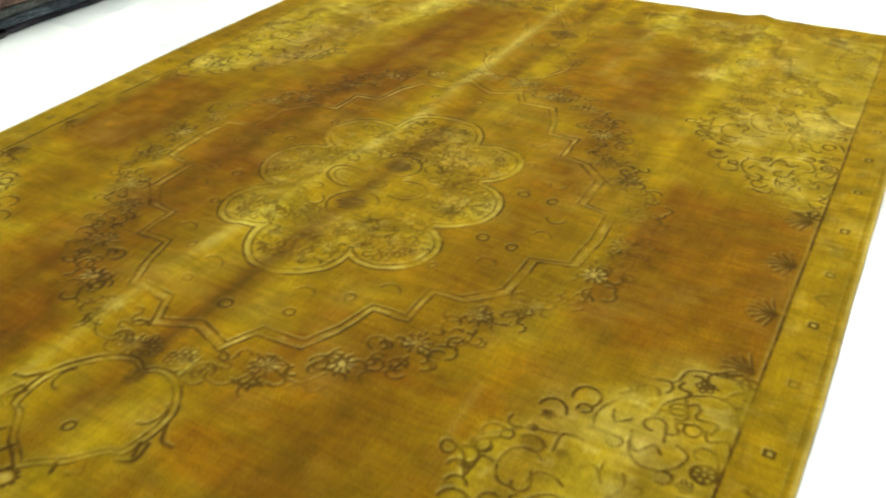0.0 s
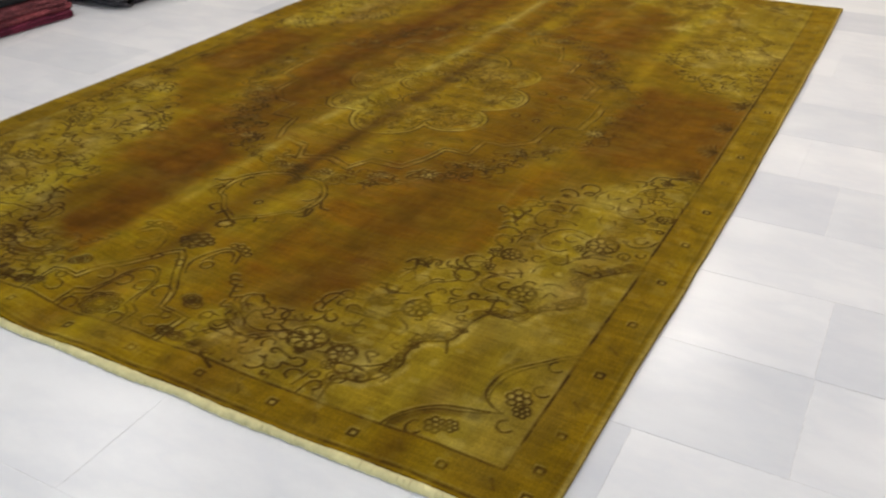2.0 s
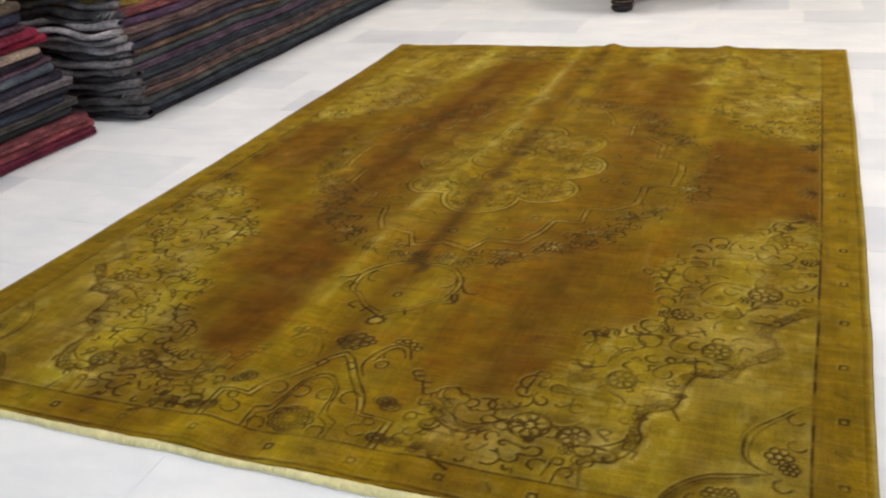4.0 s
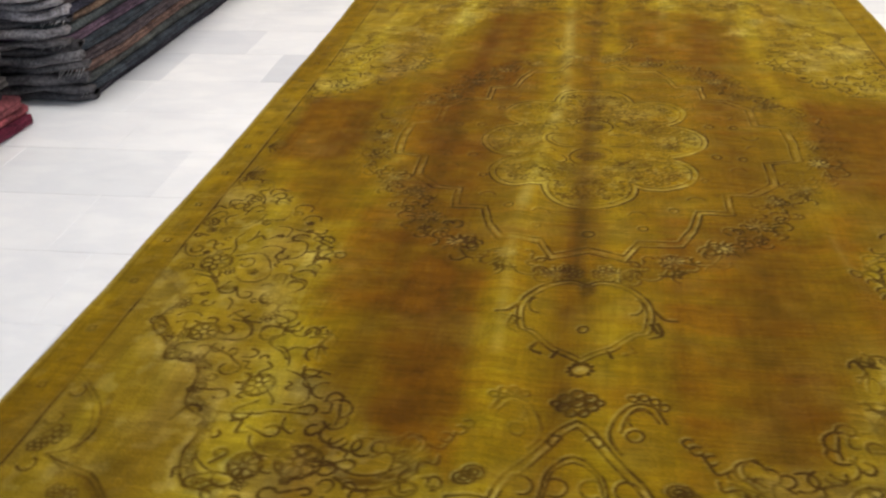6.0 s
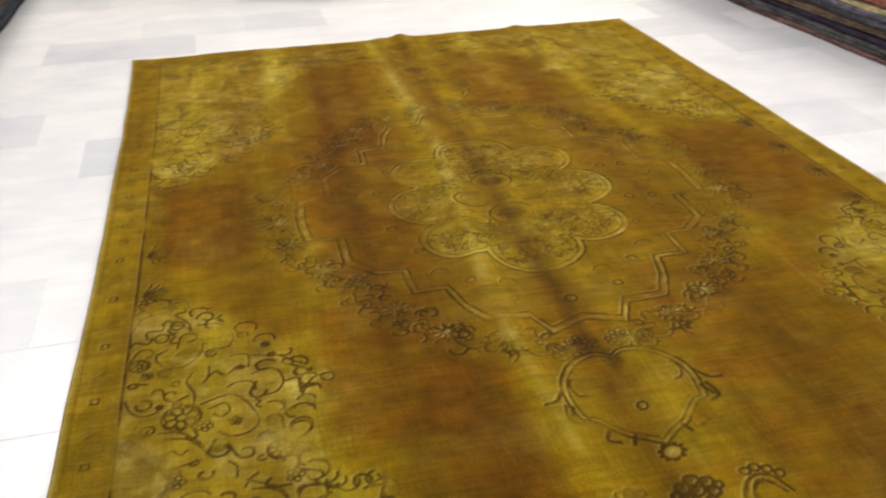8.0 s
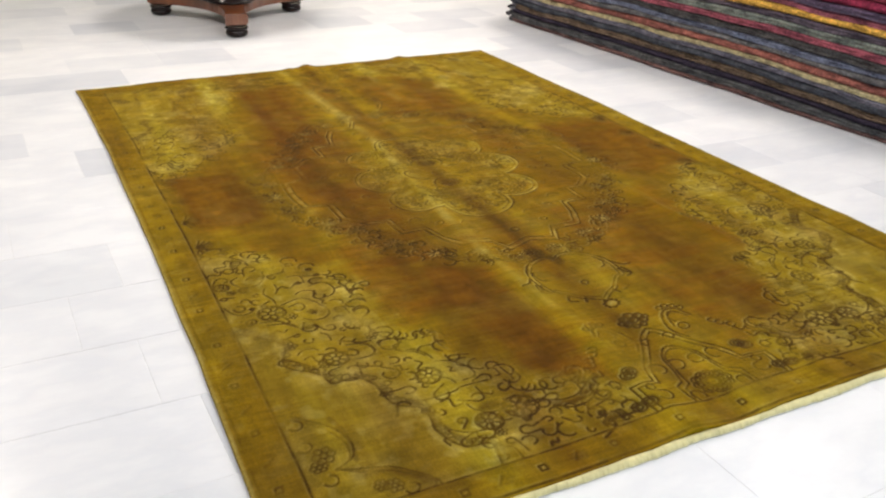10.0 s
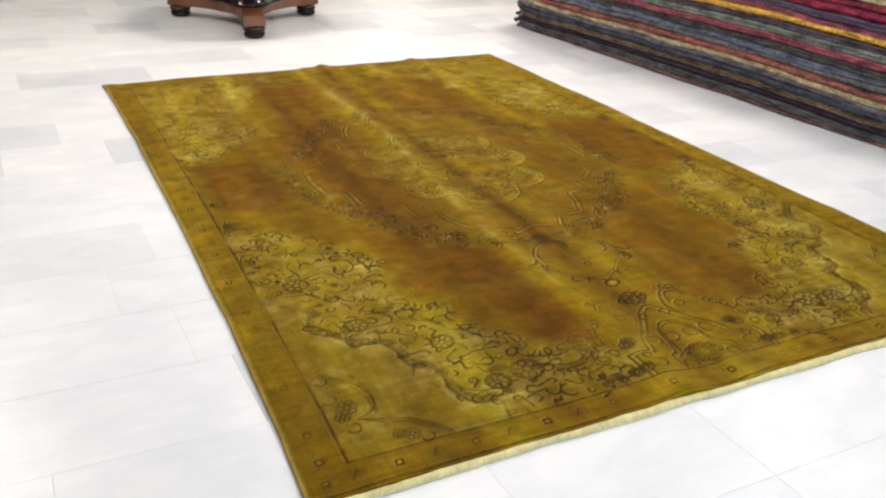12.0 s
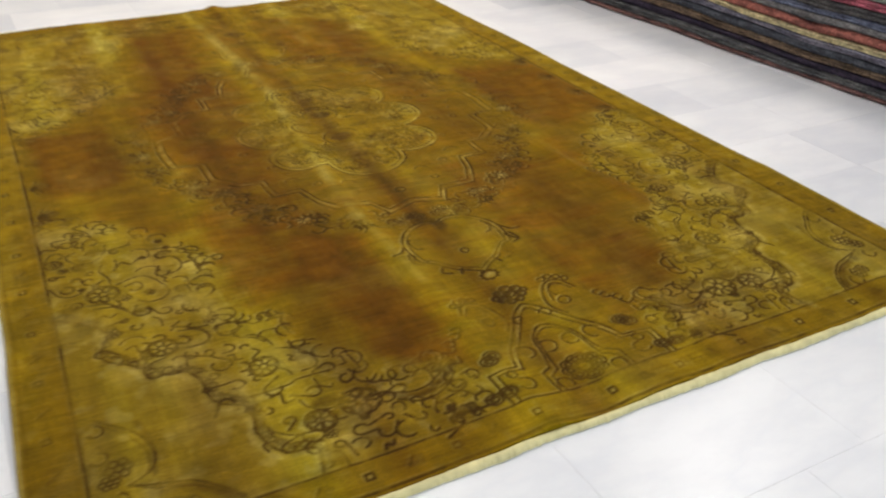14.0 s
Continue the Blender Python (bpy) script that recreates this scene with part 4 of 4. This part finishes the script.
for x0, y0, x1, y1, s, amount in ((-0.113, 1.64, -0.094, 0.40, 0.022, 0.5), (-0.094, 0.40, -0.185, -0.55, 0.019, 0.6), (-0.185, -0.55, -0.17, -1.05, 0.016, 0.7), (0.57, -0.55, 0.61, -1.05, 0.010, 0.10), (0.30, 1.60, 0.24, 0.9, 0.02, 0.25), (-0.60, 1.2, -0.56, 0.6, 0.03, 0.2)):
    t = np.clip(((RX - x0) * (x1 - x0) + (RY - y0) * (y1 - y0)) / ((x1 - x0) ** 2 + (y1 - y0) ** 2), 0, 1)
    d = np.hypot(RX - x0 - t * (x1 - x0), RY - y0 - t * (y1 - y0))
    worn = np.maximum(worn, amount * np.exp(-((d / s) ** 2)) * (0.25 + 1.1 * step(0.3, 0.7, cloud(RX, RY, 0.16, 96))))
for x, y, r in ((0.74, 0.70, 0.05), (-0.62, 0.92, 0.05), (0.70, 0.78, 0.04), (-0.66, -0.70, 0.05), (-0.72, -1.28, 0.05), (0.62, -1.40, 0.05), (-0.93, -0.95, 0.04), (0.55, 1.05, 0.05)):
    worn = np.maximum(worn, 0.8 * np.exp(-(((RX - x) / r) ** 2 + ((RY - y) / r) ** 2)) * step(0.35, 0.65, small))

# the last colour serves rubbed pile and the highlights painted along outlines
GOLD, BROWN, OLIVE_DYE, MOSS, INKC, WORN_LIT = (np.array(c) for c in ((0.182, 0.110, 0.0018), (0.122, 0.051, 0.0008), (0.225, 0.149, 0.007), (0.222, 0.150, 0.008), (0.046, 0.021, 0.0012), (0.43, 0.34, 0.085)))


def blend(a, b, w):
    return a * (1 - w[..., None]) + b * w[..., None]


dye = blend(np.broadcast_to(GOLD, RX.shape + (3,)), BROWN, brown)
dye = blend(dye, OLIVE_DYE, np.clip(0.85 * SPAN + 0.25 * ROS * step(0.25, 0.6, cloud(RX, RY, 0.12, 151)), 0, 1))
dye = blend(dye, MOSS, 0.85 * CORN)
dye = blend(dye, np.array((0.182, 0.108, 0.002)), 0.75 * EDGE)
dye = blend(dye, np.array((0.068, 0.034, 0.002)), np.clip(0.75 * DARK * (0.4 + 0.8 * fade), 0, 1))
dye = blend(dye, WORN_LIT, np.clip(0.55 * PALE * (0.1 + 1.0 * step(0.35, 0.65, small)) * (0.35 + 0.65 * grit) * (0.5 + fade) * 0.7, 0, 1))
dye = blend(dye, WORN_LIT, np.clip(0.42 * worn, 0, 1))
# small flecks and cloudy patches of rubbed pile
mottle = cloud(RX, RY, 0.055, 141, 3)
fleck = step(0.60, 0.80, cloud(RX, RY, 0.03, 145, 2)) * (0.06 + 0.9 * SPAN + 0.7 * CORN + 0.5 * ROS + 0.2 * EDGE)
dye = blend(dye, WORN_LIT, 0.24 * fleck) * (0.84 + 0.32 * mottle)[..., None]
# light caught on one side of the carved outlines, painted pale
lit_side = np.clip(np.roll(np.roll(INK, 1, 0), -1, 1) - INK, 0, 1)
dye = blend(dye, WORN_LIT, 0.30 * lit_side * fade)
dye = blend(dye, INKC, np.clip(1.05 * INK * fade, 0, 0.92))
# shaded side of the middle fold, painted as a broken dark stripe
valley_shade = np.exp(-(((RX + 0.005 - 0.02 * np.sin(RY * 1.3)) / 0.021) ** 2)) * step(0.35, 0.65, cloud(RX, RY, 0.2, 99))
dye = blend(dye, np.array((0.075, 0.046, 0.004)), 0.5 * valley_shade)
dye = dye * (0.70 + 0.60 * small)[..., None] * (0.82 + 0.36 * cross_streak)[..., None] * (0.66 + 0.68 * length_streak)[..., None] ** np.array((0.8, 1.1, 1.1))

# lighter and darker bands running the length of the rug
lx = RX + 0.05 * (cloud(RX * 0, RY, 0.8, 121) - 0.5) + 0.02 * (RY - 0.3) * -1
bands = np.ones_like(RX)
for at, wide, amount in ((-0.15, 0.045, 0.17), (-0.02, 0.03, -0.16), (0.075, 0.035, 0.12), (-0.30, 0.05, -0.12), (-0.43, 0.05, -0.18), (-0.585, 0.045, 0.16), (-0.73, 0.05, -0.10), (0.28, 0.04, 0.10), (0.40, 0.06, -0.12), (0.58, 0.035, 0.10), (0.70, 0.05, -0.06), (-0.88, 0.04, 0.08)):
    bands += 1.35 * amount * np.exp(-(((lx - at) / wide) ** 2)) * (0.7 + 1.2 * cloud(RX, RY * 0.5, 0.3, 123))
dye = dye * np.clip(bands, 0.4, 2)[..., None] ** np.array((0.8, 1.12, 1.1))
# pale warp threads bared along the long sides
rim = step(1.098, 1.106, np.abs(RX)) * (0.35 + 0.65 * cloud(RX * 0, RY, 0.05, 131))
dye = blend(dye, np.array((0.40, 0.31, 0.08)), 0.75 * rim)

# relief: lengthwise folds, ripples at the far end, carved outlines
height = 0.0105 + 0.004 * (cloud(RX, RY, 0.30, 101) - 0.5)
ridge_x = np.interp(RY, [-1.1, -0.55, 0.4, 1.64], [-0.17, -0.185, -0.094, -0.06])
height += 0.007 * np.exp(-(((RX - ridge_x) / 0.035) ** 2)) - 0.004 * np.exp(-(((RX - ridge_x - 0.10) / 0.05) ** 2)) * (RY < 2)
height += 0.007 * np.exp(-(((RX - np.interp(RY, [-1.15, -0.5], [0.62, 0.555])) / 0.028) ** 2)) * step(-1.3, -1.0, RY) * (1 - step(-0.45, -0.2, RY))
height += 0.018 * np.exp(-(((RX - 0.032) / 0.04) ** 2)) * step(1.35, 1.64, RY) + 0.010 * np.exp(-(((RX - 0.576) / 0.04) ** 2)) * step(1.45, 1.64, RY)
height += 0.004 * step(0.45, 0.75, cloud(RX, RY * 0.3, 0.16, 105))
height = np.maximum(height, 0.007) - 0.0012 * INK * fade + 0.0008 * (small - 0.5)

# the rug's outline: slightly out of square, its long sides drawn in a little
c00, c10, c01, c11 = (np.array(c) for c in ((0.0, 0.0), (2.228, 0.054), (0.0, 3.228), (2.2, 3.346)))
XY = ((1 - P) * (1 - Q))[..., None] * c00 + (P * (1 - Q))[..., None] * c10 + ((1 - P) * Q)[..., None] * c01 + (P * Q)[..., None] * c11
waver = lambda v, seed, size: size * (cloud(v * 3.2, v * 0 + seed, 0.4, 110 + seed) - 0.5)
XY[..., 0] += (1 - P) ** 3 * (BOW_LEFT * np.sqrt(np.abs(np.sin(np.pi * Q))) + waver(Q, 1, 0.014)) + P**3 * (BOW_RIGHT * np.abs(np.sin(np.pi * Q)) ** 1.5 + waver(Q, 2, 0.012))
XY[..., 1] += (1 - Q) ** 6 * (waver(P, 3, 0.014) - 0.010) + Q**3 * waver(P, 4, 0.012)


def sheet(name, xyz, mat, parent, label, colours=None):
    """A sheet of quads on a grid of points, with its rim turned down to the floor."""
    ny, nx = xyz.shape[:2]
    rim = [(0, i) for i in range(nx)] + [(j, nx - 1) for j in range(1, ny)] + [(ny - 1, i) for i in range(nx - 2, -1, -1)] + [(j, 0) for j in range(ny - 2, 0, -1)]
    rj, ri = np.array(rim).T
    low = xyz[rj, ri].copy()
    low[:, 2] = 0.001
    verts = np.concatenate([xyz.reshape(-1, 3), low])
    idx = np.arange(nx * ny).reshape(ny, nx)
    quads = np.stack([idx[:-1, :-1], idx[:-1, 1:], idx[1:, 1:], idx[1:, :-1]], -1).reshape(-1, 4)
    top, bot = idx[rj, ri], nx * ny + np.arange(len(rim))
    skirt = np.stack([bot, np.roll(bot, -1), np.roll(top, -1), top], -1)
    quads = np.concatenate([quads, skirt]).astype(np.int32)
    me = bpy.data.meshes.new(name)
    me.vertices.add(len(verts)), me.loops.add(quads.size), me.polygons.add(len(quads))
    me.vertices.foreach_set("co", verts.astype(np.float32).ravel())
    me.loops.foreach_set("vertex_index", quads.ravel())
    me.polygons.foreach_set("loop_start", np.arange(0, quads.size, 4, dtype=np.int32))
    me.update(calc_edges=True)
    me.polygons.foreach_set("use_smooth", np.ones(len(quads), bool))
    if colours is not None:
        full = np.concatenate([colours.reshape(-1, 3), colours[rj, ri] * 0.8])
        att = me.color_attributes.new("dye", "FLOAT_COLOR", "POINT")
        att.data.foreach_set("color", np.c_[full, np.ones(len(full))].astype(np.float32).ravel())
    me.materials.append(mat)
    ob = new(name, me)
    ob.parent = parent
    if label:
        ob["label"] = label
    return ob


rug = empty("area_rug", None, "worn gold and brown overdyed wool rug with medallion, on marble", "rug")
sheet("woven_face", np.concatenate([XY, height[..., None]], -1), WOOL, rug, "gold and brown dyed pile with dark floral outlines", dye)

# cream cotton end, wider here and narrower there
ends = np.linspace(0, 1, 900)
ci = np.clip((ends * (NX - 1)).astype(int), 0, NX - 1)
for name, row, way, wide in (("near_end_binding", 0, -1, 0.0145), ("far_end_binding", NY - 1, 1, 0.006)):
    across = np.array([0.0, 0.25, 0.5, 0.75, 0.92, 1.0])
    width = wide * (0.55 + 0.9 * cloud(ends * 2.2, ends * 0, 0.16, 130 + row % 7)) + 0.004 * (cloud(ends * 2.2, ends * 0, 0.012, 135) - 0.5)
    up = 0.0085 * np.array([1.0, 1.15, 1.1, 0.9, 0.55, 0.15])
    pts = np.zeros((len(across), 900, 3))
    base = XY[row][ci]
    for k, (u, z) in enumerate(zip(across, up)):
        pts[k, :, 0] = base[:, 0]
        pts[k, :, 1] = base[:, 1] + way * (0.0005 + u * width)
        pts[k, :, 2] = 0.002 + z * (0.8 + 0.5 * cloud(ends * 2.2, ends * 0 + u, 0.03, 140))
    sheet("end_binding", pts if way > 0 else pts[:, ::-1], CREAM, rug, "cream cotton end binding")


# ---- marble floor ----
floor = tagged(part("floor", box(X0, X1, Y0, Y1, -0.2, -0.0008), GROUT), "white veined marble tiles in staggered rows", "floor", kind="structure")
PITCH, JOINT = 0.30, 0.0016
LENGTHS = [0.38, 0.46, 0.54, 0.62]
TURN = pose(2.40, 0.66, 0, 0, 0, 1.5)


def tile_points(length):
    h, w, c, t = length / 2 - JOINT / 2, PITCH / 2 - JOINT / 2, 0.0004, 0.0
    pts = [(sx * h, sy * w, -0.0007) for sx, sy in ((-1, -1), (1, -1), (1, 1), (-1, 1))] + [(sx * (h - c), sy * (w - c), t) for sx, sy in ((-1, -1), (1, -1), (1, 1), (-1, 1))]
    faces = [(4, 5, 6, 7)] + [(k, (k + 1) % 4, 4 + (k + 1) % 4, 4 + k) for k in range(4)]
    return pts, faces


tile_mesh = {}
for length in LENGTHS:
    me = bpy.data.meshes.new("tile")
    me.from_pydata(*[tile_points(length)[0], [], tile_points(length)[1]])
    me.materials.append(MARBLE)
    tile_mesh[length] = me
far_v, far_f = [], []
trnd = random.Random(21)
for row in range(-16, 23):
    v = (row + 0.5) * PITCH
    u = -6.4 + trnd.uniform(0, 0.5)
    if row in (-1, 1, 3):
        u = -6.4 + (6.4 % 0.54) + (0.27 if row == 1 else 0)
    while u < 5.6:
        length = trnd.choice(LENGTHS)
        here = TURN @ Vector((u + length / 2, v, 0))
        u += length
        if not (X0 + 0.3 < here.x < X1 - 0.3 and Y0 + 0.2 < here.y < Y1 - 0.2):
            continue
        lift = trnd.uniform(-0.0003, 0.0003)
        if -1.0 < here.x < 3.2 and -1.3 < here.y < 4.9:
            ob = new("tile", tile_mesh[length])
            ob.matrix_world = Matrix.Translation((0, 0, lift)) @ TURN @ Matrix.Translation((u - length / 2, v, 0))
            ob.parent = floor
        else:
            pts, faces = tile_points(length)
            base = len(far_v)
            far_v += [tuple(TURN @ Vector((u - length / 2 + p[0], v + p[1], p[2] + lift))) for p in pts]
            far_f += [tuple(base + k for k in f) for f in faces]
me = bpy.data.meshes.new("outer_tiles")
me.from_pydata(far_v, [], far_f)
me.materials.append(MARBLE)
outer = new("outer_tiles", me)
outer.parent = floor
outer["kind"] = "stuff"
